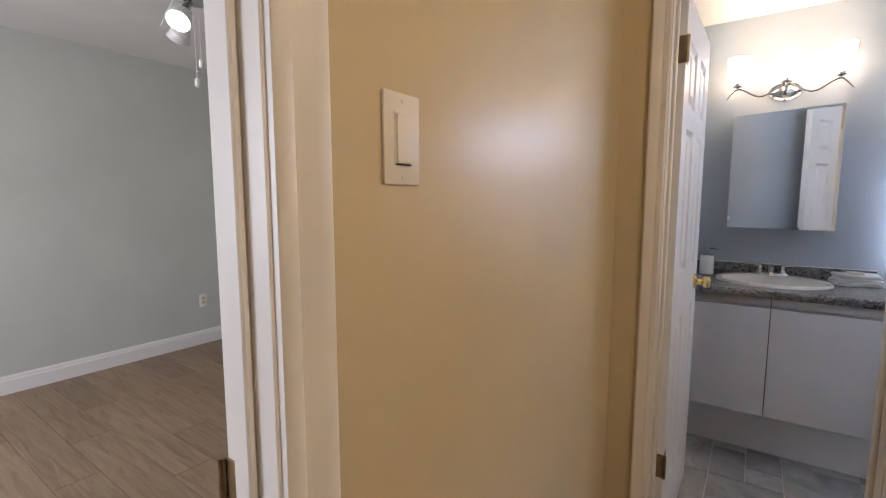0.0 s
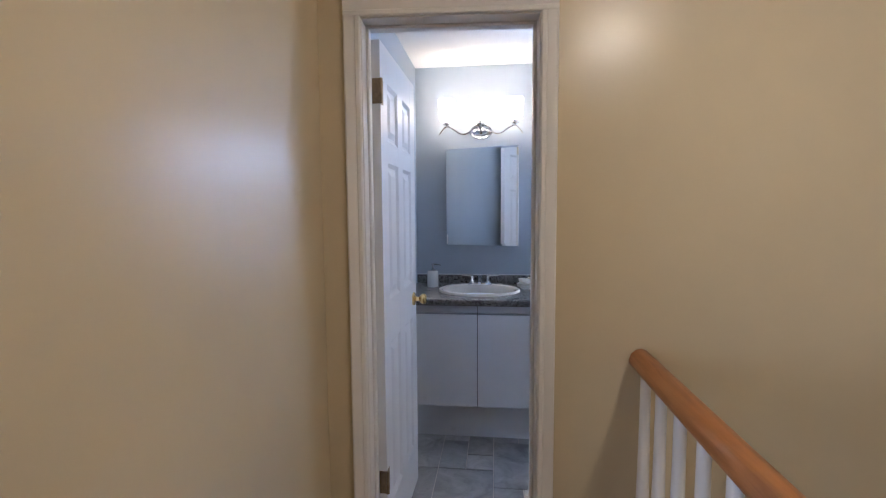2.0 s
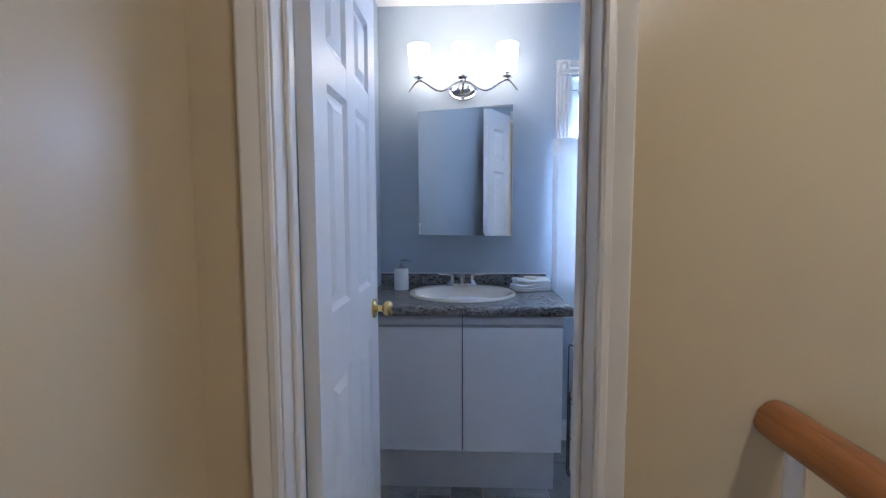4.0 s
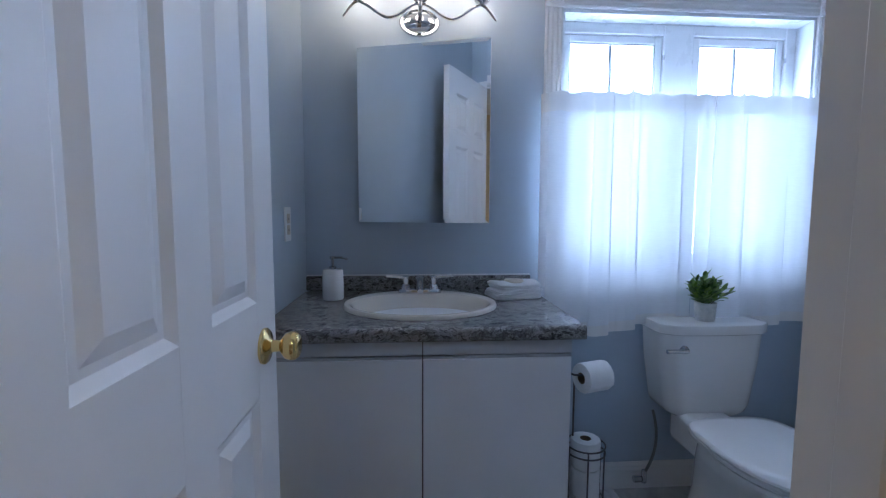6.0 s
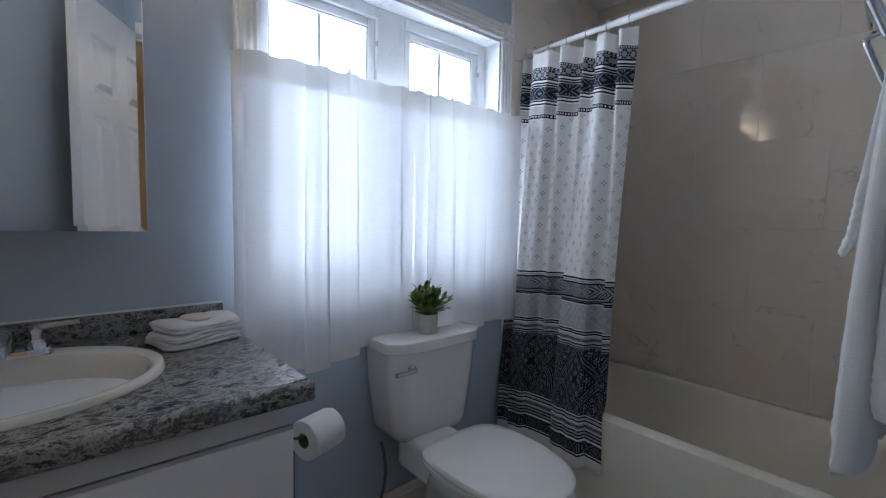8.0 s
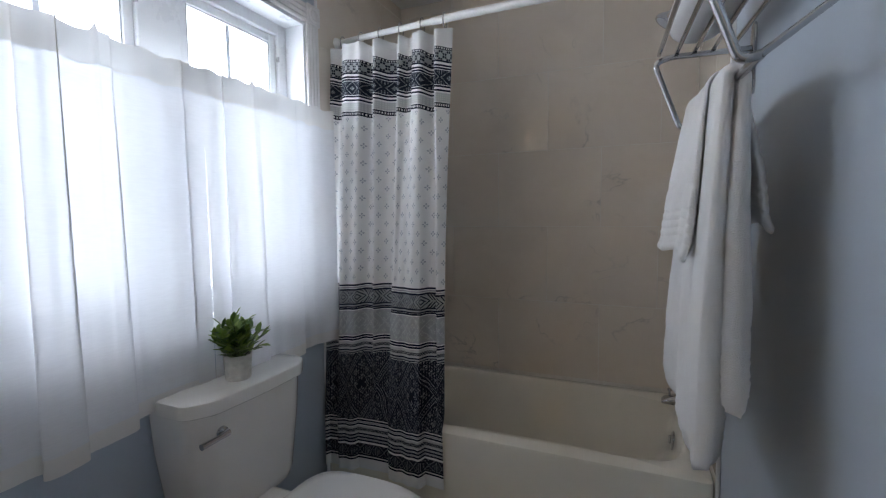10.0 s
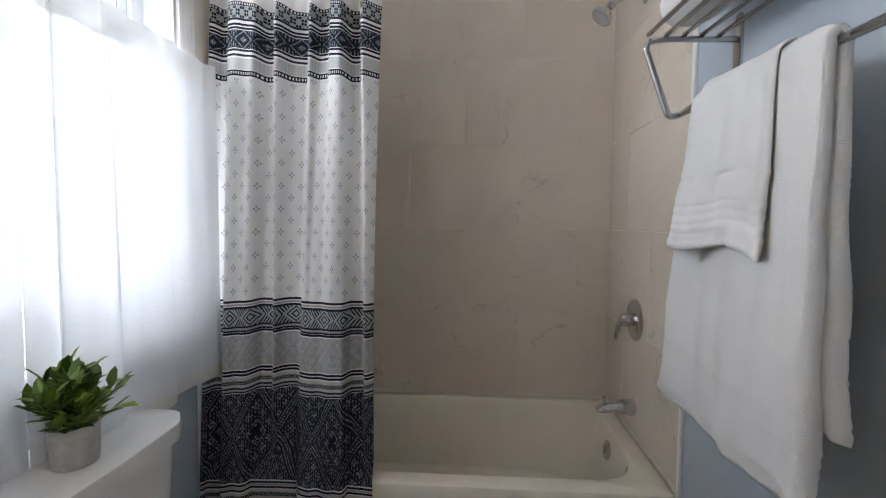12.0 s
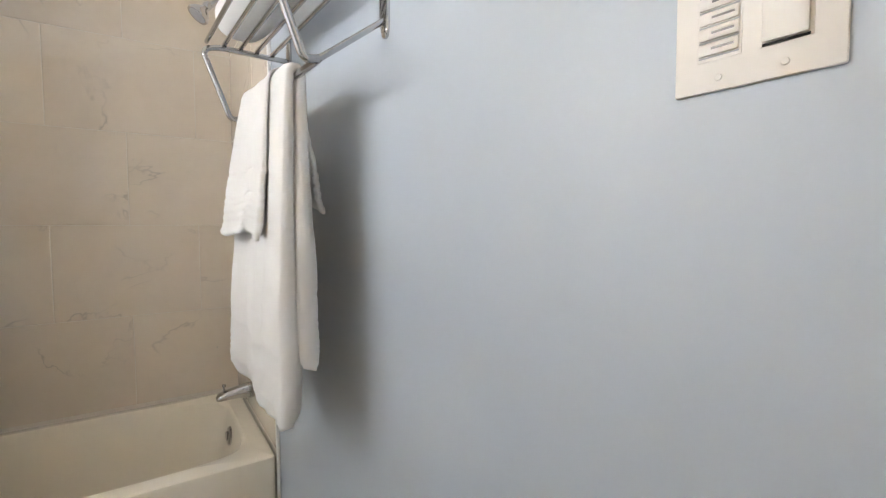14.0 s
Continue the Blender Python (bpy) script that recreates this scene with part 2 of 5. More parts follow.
def printed_curtain():
    """White cloth with navy and grey woven-look bands; u and v in metres on the cloth."""
    n = Nodes("printed_shower_curtain_cloth", 0.8, 0, 0.2)
    u, v = n.uv()
    white, navy, grey, pale = (0.80, 0.79, 0.78), (0.016, 0.021, 0.036), (0.36, 0.365, 0.375), (0.50, 0.50, 0.505)
    thread = (0.36, 0.375, 0.40)

    def cell(x, size, shift=0.0):
        """Distance from the middle of a repeat, 0 to 0.5."""
        return n.m("ABSOLUTE", n.m("SUBTRACT", n.m("FRACT", n.m("ADD", n.m("DIVIDE", x, size), shift)), 0.5))

    def less(a, b):
        return n.m("LESS_THAN", a, b)

    def more(a, b):
        return n.m("GREATER_THAN", a, b)

    def both(a, b):
        return n.m("MULTIPLY", a, b)

    def either(a, b):
        return n.m("MAXIMUM", a, b)

    def near(a, b, w):
        return less(n.m("ABSOLUTE", n.m("SUBTRACT", a, b)), w)

    def span(lo, hi):
        return both(more(v, lo), less(v, hi))

    def blossom(pu, pv, reach, width, shift=0.0, turned=False):
        """Four petals round an open middle, in staggered rows."""
        row = n.m("FLOOR", n.m("DIVIDE", v, pv))
        cu = n.m("MULTIPLY", cell(u, pu, n.m("ADD", n.m("MULTIPLY", n.m("MODULO", row, 2.0), 0.5), shift)), pu)
        cv = n.m("MULTIPLY", cell(v, pv), pv)
        if turned:
            cu, cv = n.m("MULTIPLY", n.m("ADD", cu, cv), 0.707), n.m("ABSOLUTE", n.m("MULTIPLY", n.m("SUBTRACT", cu, cv), 0.707))
        far = n.m("MAXIMUM", cu, cv)
        side = n.m("MINIMUM", cu, cv)
        taper = n.m("MULTIPLY", n.m("SUBTRACT", 1.0, n.m("ABSOLUTE", n.m("SUBTRACT", n.m("DIVIDE", far, reach * 0.62), 1.0))), width)
        return both(less(side, taper), both(less(far, reach), more(far, reach * 0.22)))

    worn = n.ramp(n.noise(n.coord("UV"), 160.0, 2), (0.42, 0.15), (0.62, 1.0))
    color = n.mix(both(blossom(0.072, 0.036, 0.0115, 0.0036), span(1.0, 1.68)), white, (0.44, 0.46, 0.49))

    # broad navy field: double-lined diamonds holding blossoms, seeds between them
    d = n.m("ADD", n.m("MULTIPLY", cell(u, 0.235, 0.2), 2.0), n.m("MULTIPLY", cell(n.m("SUBTRACT", v, 0.446), 0.269), 2.0))
    lines = either(either(near(d, 0.94, 0.022), near(d, 1.18, 0.022)), near(d, 0.30, 0.018))
    beads = both(near(d, 1.06, 0.05), less(cell(n.m("ADD", u, v), 0.013), 0.28))
    petals = both(blossom(0.052, 0.026, 0.012, 0.0042, 0.2), either(less(d, 0.84), more(d, 1.28)))
    seeds = both(both(less(cell(u, 0.0105), 0.2), less(cell(n.m("ADD", v, n.m("MULTIPLY", cell(u, 0.06), 0.05)), 0.0125), 0.3)), either(both(more(d, 0.36), less(d, 0.84)), more(d, 1.28)))
    field = n.mix(both(either(either(lines, beads), either(petals, seeds)), worn), navy, thread)
    # pale field with whiter motifs of the same family
    dp = n.m("ADD", n.m("MULTIPLY", cell(u, 0.12, 0.1), 2.0), n.m("MULTIPLY", cell(n.m("SUBTRACT", v, 0.788), 0.102), 2.0))
    soft = either(either(near(dp, 1.0, 0.05), near(dp, 0.45, 0.06)), blossom(0.044, 0.022, 0.010, 0.004))
    faded = n.mix(both(soft, worn), (0.40, 0.405, 0.415), (0.60, 0.595, 0.59))
    # ornament band: nested navy lozenges and leaves on grey
    do = n.m("ADD", n.m("MULTIPLY", cell(u, 0.11), 2.6), n.m("MULTIPLY", cell(n.m("SUBTRACT", v, 0.918), 0.054), 2.0))
    lozenge = either(either(near(do, 0.86, 0.09), near(do, 0.40, 0.10)), both(more(do, 1.25), less(cell(n.m("ADD", u, n.m("MULTIPLY", cell(v, 0.054), 0.05)), 0.014), 0.25)))
    ornament = n.mix(lozenge, grey, navy)
    flowers = n.mix(blossom(0.040, 0.0195, 0.0125, 0.0055, 0.0, True), grey, navy)
    dt = n.m("ADD", n.m("MULTIPLY", cell(u, 0.095, 0.3), 2.2), n.m("MULTIPLY", cell(n.m("SUBTRACT", v, 1.771), 0.056), 2.0))
    crossed = n.mix(both(either(either(near(dt, 0.95, 0.09), less(dt, 0.35)), both(more(dt, 1.35), less(cell(u, 0.012), 0.22))), worn), navy, thread)
    linen = n.mix(both(less(cell(u, 0.011), 0.25), less(cell(v, 0.008), 0.3)), pale, (0.62, 0.615, 0.61))
    dots = n.mix(both(less(cell(u, 0.0115), 0.24), less(cell(n.m("SUBTRACT", v, 1.6865), 0.0175), 0.22)), navy, white)
    upper_dots = n.mix(both(less(cell(u, 0.0115), 0.24), less(cell(n.m("SUBTRACT", v, 1.903), 0.012), 0.26)), navy, white)
    wave = n.m("MULTIPLY", n.m("SUBTRACT", cell(u, 0.016), 0.25), 0.022)
    chain = n.mix(either(near(n.m("ADD", v, wave), 0.747, 0.0026), near(n.m("SUBTRACT", v, wave), 0.747, 0.0026)), pale, navy)
    low_chain = n.mix(either(near(n.m("ADD", v, wave), 0.400, 0.003), near(n.m("SUBTRACT", v, wave), 0.400, 0.003)), pale, navy)
    for lo, hi, c in ((1.903, 1.915, upper_dots), (1.864, 1.903, flowers), (1.771, 1.827, crossed), (1.706, 1.741, linen), (1.686, 1.704, dots), (0.918, 0.972, ornament), (0.788, 0.890, faded), (0.732, 0.764, chain), (0.446, 0.715, field), (0.385, 0.415, low_chain), (0.296, 0.340, crossed)):
        color = n.mix(span(lo, hi), color, c)
    for z in (1.860, 1.844, 1.833, 1.765, 1.750, 0.994, 0.975, 0.915, 0.905, 0.897, 0.781, 0.771, 0.729, 0.720, 0.438, 0.422, 0.380, 0.366, 0.352, 0.292, 0.280):
        color = n.mix(span(z - 0.0036, z + 0.0036), color, navy)
    for z in (0.984, 0.910, 0.724, 0.430, 0.373, 0.359):
        color = n.mix(span(z - 0.003, z + 0.003), color, grey)
    n.set("Base Color", color)
    n.bump(n.noise(n.coord(), 300.0, 2), 0.15, 0.001)
    return n.mat


M_CURT = printed_curtain()


def glass():
    n = Nodes("clear_window_glass", 0.0)
    n.set("Transmission Weight", 1.0), n.set("IOR", 1.1), n.set("Base Color", (0.97, 0.98, 1.0))
    return n.mat


def mirror():
    n = Nodes("silvered_mirror", 0.0, 1.0)
    n.set("Base Color", (0.86, 0.88, 0.88))
    return n.mat


def glow(name, color, strength):
    n = Nodes(name, 0.4)
    n.set("Base Color", (0.85, 0.83, 0.8)), n.set("Emission Color", color), n.set("Emission Strength", strength)
    return n.mat


M_GLASS, M_MIRROR = glass(), mirror()


def frosted_shade():
    """Frosted glass lit from within; part of the bulb's light passes straight through."""
    n = Nodes("lit_frosted_glass_shade", 0.4)
    n.set("Base Color", (0.85, 0.83, 0.8)), n.set("Emission Color", (1.0, 0.86, 0.66)), n.set("Emission Strength", 2.4)
    clear = n.node("ShaderNodeBsdfTransparent", Color=(1.0, 0.95, 0.88))
    mx = n.tree.nodes.new("ShaderNodeMixShader")
    mx.inputs[0].default_value = 0.35
    n.feed(mx.inputs[1], n.bsdf.outputs[0]), n.feed(mx.inputs[2], clear.outputs[0])
    n.feed(n.tree.nodes["Material Output"].inputs["Surface"], mx.outputs[0])
    return n.mat


M_SHADE = frosted_shade()
M_BULB = glow("lit_bulb", (1.0, 0.82, 0.58), 74.0)
M_HALLGLOW = glow("lit_hall_lamp_glass", (1.0, 0.84, 0.60), 38.0)
M_FANGLOW = glow("lit_fan_lamp_glass", (1.0, 0.9, 0.75), 6.0)


def leaf_green():
    n = Nodes("plant_leaf_green", 0.45)
    info = n.tree.nodes.new("ShaderNodeNewGeometry")
    n.set("Base Color", n.ramp(info.outputs["Random Per Island"], (0.0, (0.05, 0.11, 0.012)), (0.5, (0.13, 0.23, 0.025)), (1.0, (0.27, 0.38, 0.07))))
    return n.mat


M_LEAF = leaf_green()
M_STEM = plain("plant_stem", (0.07, 0.10, 0.03), 0.6)
M_GROUND = plain("pale_outdoor_ground", (0.45, 0.45, 0.44), 0.9, 0, 0.3, 0.6)

# ---- mesh helpers ----
ORIGIN = {}


def box(bm, x0, x1, y0, y1, z0, z1, bevel=0.0, segs=2):
    m = Matrix.Translation(((x0 + x1) / 2, (y0 + y1) / 2, (z0 + z1) / 2)) @ Matrix.Diagonal((abs(x1 - x0), abs(y1 - y0), abs(z1 - z0), 1))
    vs = bmesh.ops.create_cube(bm, size=1, matrix=m)["verts"]
    if bevel:
        es = list({e for v in vs for e in v.link_edges})
        bmesh.ops.bevel(bm, geom=es, offset=bevel, segments=segs, affect="EDGES", profile=0.5)
    return bm


def one_box(*a, **k):
    return box(bmesh.new(), *a, **k)


def lathe(bm, profile, centre, axis=(0, 0, 1), segs=28, caps=True):
    """Turns a profile of (radius, height) round an axis through centre."""
    q = Vector((0, 0, 1)).rotation_difference(Vector(axis)).to_matrix()
    rings = []
    for r, h in profile:
        ring = []
        for k in range(segs):
            a = 2 * math.pi * k / segs
            ring.append(bm.verts.new(Vector(centre) + q @ Vector((max(r, 1e-5) * math.cos(a), max(r, 1e-5) * math.sin(a), h))))
        rings.append(ring)
    for a, b in zip(rings, rings[1:]):
        for k in range(segs):
            bm.faces.new((a[k], a[(k + 1) % segs], b[(k + 1) % segs], b[k]))
    if caps:
        bm.faces.new(list(reversed(rings[0]))), bm.faces.new(rings[-1])
    return bm


def tube(bm, pts, r, segs=10):
    """A round bar along a line of points; r may be one radius or one for each point."""
    pts = [Vector(p) for p in pts]
    radii = r if isinstance(r, (list, tuple)) else [r] * len(pts)
    d = (pts[1] - pts[0]).normalized()
    side = d.orthogonal().normalized()
    rings = []
    for i, p in enumerate(pts):
        t = (pts[min(i + 1, len(pts) - 1)] - pts[max(i - 1, 0)]).normalized()
        side = (side - t * side.dot(t)).normalized()
        up = t.cross(side)
        rings.append([bm.verts.new(p + (side * math.cos(2 * math.pi * k / segs) + up * math.sin(2 * math.pi * k / segs)) * radii[i]) for k in range(segs)])
    for a, b in zip(rings, rings[1:]):
        for k in range(segs):
            bm.faces.new((a[k], a[(k + 1) % segs], b[(k + 1) % segs], b[k]))
    bm.faces.new(list(reversed(rings[0]))), bm.faces.new(rings[-1])
    return bm


def rounded(pts, radius, steps=5):
    """Rounds the corners of a line of points."""
    pts = [Vector(p) for p in pts]
    out = [pts[0]]
    for a, b, c in zip(pts, pts[1:], pts[2:]):
        u, w = (a - b).normalized(), (c - b).normalized()
        k = min(radius, (a - b).length / 2, (c - b).length / 2)
        for s in range(steps + 1):
            f = s / steps
            p0, p1 = b + u * k * (1 - f), b + w * k * f
            out.append(p0.lerp(p1, f))
    return out + [pts[-1]]


def arc(p0, p1, p2, steps=12):
    p0, p1, p2 = Vector(p0), Vector(p1), Vector(p2)
    return [p0.lerp(p1, t).lerp(p1.lerp(p2, t), t) for t in (k / steps for k in range(steps + 1))]


def extrude_profile(bm, profile, place, a, b):
    """Runs a closed profile of (u, v) from a to b; place(u, v, s) gives the point."""
    r0, r1 = [bm.verts.new(place(u, v, a)) for u, v in profile], [bm.verts.new(place(u, v, b)) for u, v in profile]
    n = len(profile)
    for k in range(n):
        bm.faces.new((r0[k], r0[(k + 1) % n], r1[(k + 1) % n], r1[k]))
    bm.faces.new(list(reversed(r0))), bm.faces.new(r1)
    return bm


def loft(bm, loops, close=True):
    rings = [[bm.verts.new(p) for p in loop] for loop in loops]
    n = len(rings[0])
    for a, b in zip(rings, rings[1:]):
        for k in range(n):
            bm.faces.new((a[k], a[(k + 1) % n], b[(k + 1) % n], b[k]))
    if close:
        bm.faces.new(list(reversed(rings[0]))), bm.faces.new(rings[-1])
    return bm


def oval(cx, cy, z, a, b, n=40, power=2.0, front=0.0, back=None):
    """A closed super-ellipse; front stretches its -y half, back squares its +y half."""
    out = []
    for k in range(n):
        t = 2 * math.pi * k / n
        c, s = math.cos(t), math.sin(t)
        p = back if back and s > 0 else power
        x = a * math.copysign(abs(c) ** (2 / p), c)
        y = b * math.copysign(abs(s) ** (2 / p), s)
        out.append(Vector((cx + x, cy + (y * (1 + front) if y < 0 else y), z)))
    return out


def cloth(bm, nu, nv, place, uv=None):
    """A grid of nu by nv cells; place(a, b) gives the point for a, b in 0..1."""
    grid = [[bm.verts.new(place(i / nu, j / nv)) for i in range(nu + 1)] for j in range(nv + 1)]
    layer = bm.loops.layers.uv.new("UVMap") if uv else None
    for j in range(nv):
        for i in range(nu):
            f = bm.faces.new((grid[j][i], grid[j][i + 1], grid[j + 1][i + 1], grid[j + 1][i]))
            if uv:
                for loop, (a, b) in zip(f.loops, ((i, j), (i + 1, j), (i + 1, j + 1), (i, j + 1))):
                    loop[layer].uv = uv(a / nu, b / nv)
    return bm


def mesh_of(name, bm, material, smooth=True):
    bmesh.ops.recalc_face_normals(bm, faces=bm.faces)
    me = bpy.data.meshes.new(name)
    bm.to_mesh(me)
    bm.free()
    me.materials.append(material)
    if smooth:
        me.polygons.foreach_set("use_smooth", [True] * len(me.polygons))
        me.set_sharp_from_angle(angle=radians(38))
    return me


def thing(name, base, label, category, group="", kind=""):
    ob = new(name)
    ob.location = base
    ob.empty_display_size = 0.05
    ORIGIN[ob] = Vector(base)
    return tagged(ob, label, category, group, kind)


def part(name, bm, material, parent, label="", smooth=True):
    """One mesh, given in world metres, under a thing or a part."""
    o = ORIGIN[parent]
    bmesh.ops.translate(bm, verts=bm.verts, vec=-o)
    ob = new(name, mesh_of(name, bm, material, smooth))
    ob.parent = parent
    ORIGIN[ob] = o
    return tagged(ob, label)


def solid(name, bm, material, label, category, group="", kind="", smooth=True):
    ob = new(name, mesh_of(name, bm, material, smooth))
    ORIGIN[ob] = Vector((0, 0, 0))
    return tagged(ob, label, category, group, kind)


def structure(name, bm, material, label, category="wall", smooth=False):
    return solid(name, bm, material, label, category, "", "structure", smooth)


# ---- the plan ----
XL, XR, D, H = -0.542, 2.395, 1.435, 2.415   # bathroom
YN = -0.047                                # bathroom face of the door wall
HX, HY = -0.560, -0.172                     # hall's side wall and its face of the door wall
OX0, OX1, OZ = -0.425, 0.150, 2.040        # bathroom doorway
TX = 1.660                                 # where the wall tile begins
BY0, BY1 = -2.39, -1.630                   # bedroom doorway
WX0, WX1, WZ0, WZ1 = 0.495, 1.588, 0.94, 2.040  # window opening
MID = -0.110
# the door wall runs three degrees off square, from the edge of the wall tile
SLANT = Matrix.Translation((TX, YN, 0)) @ Matrix.Rotation(radians(3.41), 4, "Z") @ Matrix.Translation((-TX, -YN, 0))


def slanted(ob):
    ob.matrix_basis = SLANT @ ob.matrix_basis
    return ob



def holed(bm, axis, lo, hi, a0, a1, z0, z1, holes):
    """A wall slab between a0 and a1 along its run, with holes (h0, h1, z0, z1)."""
    def put(p, q, r, s):
        if q - p > 1e-4 and s - r > 1e-4:
            box(bm, *((p, q, lo, hi) if axis == "x" else (lo, hi, p, q)), r, s)
    at = a0
    for h0, h1, b0, b1 in sorted(holes):
        put(at, h0, z0, z1), put(h0, h1, z0, b0), put(h0, h1, b1, z1)
        at = h1
    put(at, a1, z0, z1)
    return bm


door_hole = [(OX0 - 0.02, OX1 + 0.02, 0, OZ + 0.02)]
structure("wall_south_tub", one_box(TX, XR + 0.12, MID, YN, 0, H), M_BLUE, "wall behind the tiled end of the tub")
slanted(structure("wall_south", holed(bmesh.new(), "x", MID, YN, XL - 0.1, TX, 0, H, door_hole), M_BLUE, "smooth blue-grey painted bathroom wall with a doorway"))
slanted(structure("wall_hall_north", holed(bmesh.new(), "x", HY, MID, HX - 0.115, TX - 0.001, -2.6, 2.50, door_hole), M_HALL, "warm yellow satin hall wall beside the stairwell"))
structure("wall_west", one_box(XL - 0.12, XL, YN - 0.15, D, 0, H), M_BLUE, "smooth blue-grey painted wall beside the vanity")
structure("wall_north", holed(bmesh.new(), "x", D, D + 0.16, XL - 0.12, XR + 0.12, 0, H, [(WX0, WX1, WZ0, WZ1)]), M_BLUE, "blue-grey painted window wall")
structure("wall_east", one_box(XR + 0.0012, XR + 0.12, YN, D, 0, H), M_GROUT, "tiled wall behind the bathtub")
structure("ceiling", one_box(XL - 0.12, XR + 0.12, MID - 0.15, D + 0.16, H, H + 0.08), M_CEIL, "white stippled bathroom ceiling", "ceiling")
structure("floor", one_box(XL - 0.12, XR + 0.12, HY - 0.14, D, -0.12, -0.004), M_GROUT, "bathroom floor with grey stone-look tiles", "floor")

structure("wall_hall_west", holed(bmesh.new(), "y", HX - 0.06, HX, -3.3, HY - 0.12, 0, 2.50, [(BY0 - 0.02, BY1 + 0.02, 0, 2.075)]), M_HALL, "warm yellow satin hall wall with a light switch")
structure("wall_bedroom_east", holed(bmesh.new(), "y", HX - 0.10, HX - 0.06, -3.8, 1.2, 0, 2.50, [(BY0 - 0.02, BY1 + 0.02, 0, 2.075)]), M_GREY, "pale grey bedroom wall around the doorway")
structure("wall_hall_south", one_box(HX - 0.12, 3.2, -3.42, -3.3, -2.6, 2.50), M_HALL, "warm yellow wall at the end of the hall")
structure("wall_hall_east", one_box(1.55, 1.87, -3.3, HY, -2.6, 2.50), M_HALL, "warm yellow wall across the stairwell")
structure("ceiling_hall", one_box(HX - 0.06, 1.87, -3.42, HY, 2.50, 2.60), M_CEIL, "white stippled hall ceiling", "ceiling")
structure("floor_hall", one_box(HX - 0.12, 0.60, -3.3, HY - 0.14, -0.2, -0.004), M_LAM, "grey-brown laminate hall landing", "floor")
structure("floor_stairwell", one_box(0.60, 1.55, -3.3, HY, -2.7, -2.6), M_LAM, "lower floor of the stairwell", "floor")
structure("wall_stairwell", one_box(0.52, 0.60, -3.3, HY, -2.6, -0.2), M_HALL, "yellow stairwell wall under the landing")

BX = -4.38
structure("wall_bedroom_west", one_box(BX - 0.1, BX, -3.8, 1.2, 0, 2.50), M_GREY, "pale grey bedroom wall with white baseboard")
structure("wall_bedroom_north", one_box(BX - 0.1, HX - 0.10, 1.2, 1.3, 0, 2.50), M_GREY, "pale grey bedroom end wall")
# out of view; its opening is assumed, made for the bedroom fill
structure("wall_bedroom_south", holed(bmesh.new(), "x", -3.9, -3.8, BX - 0.1, HX - 0.06, 0, 2.50, [(-3.4, -1.8, 0.9, 2.1)]), M_GREY, "pale grey unseen bedroom wall with an opening added for the fill lamp")
structure("ceiling_bedroom", one_box(BX - 0.1, HX - 0.06, -3.9, 1.3, 2.50, 2.60), M_CEIL, "white stippled bedroom ceiling", "ceiling")
floor_bed = structure("floor_bedroom", one_box(BX - 0.1, HX - 0.12, -3.8, 1.2, -0.2, -0.004), M_DARK, "grey-brown laminate plank bedroom floor", "floor")
structure("ground", one_box(-60, 60, D + 0.5, 90, -3.1, -3.0), M_GROUND, "pale ground outside below the window", "ground")

# baseboards
BASE = [(0, 0), (0.014, 0), (0.014, 0.085), (0.010, 0.095), (0.010, 0.104), (0.005, 0.118), (0, 0.118)]
b = bmesh.new()
extrude_profile(b, BASE, lambda u, v, s: Vector((s, D - u, v)), 0.352, TX - 0.01)
structure("baseboard", b, M_TRIM, "white moulded baseboard under the window", "baseboard")
b = bmesh.new()
extrude_profile(b, BASE, lambda u, v, s: Vector((s, YN + u, v)), OX1 + 0.03, TX - 0.02)
slanted(structure("baseboard_south", b, M_TRIM, "white moulded baseboard below the towel rack", "baseboard"))
b = bmesh.new()
extrude_profile(b, [(u, v * 1.1) for u, v in BASE], lambda u, v, s: Vector((BX + u, s, v)), -3.8, 1.2)
structure("baseboard_bedroom", b, M_TRIM, "white moulded bedroom baseboard", "baseboard")

# casings with a moulded section, u across the width, v out of the wall
CASE = [(u * 0.93, v) for u, v in [(0, 0), (0, 0.010), (0.006, 0.014), (0.020, 0.014), (0.026, 0.010), (0.034, 0.012), (0.050, 0.017), (0.066, 0.018), (0.073, 0.014), (0.073, 0)]]

SLIM = [(u * 0.80, v) for u, v in CASE]


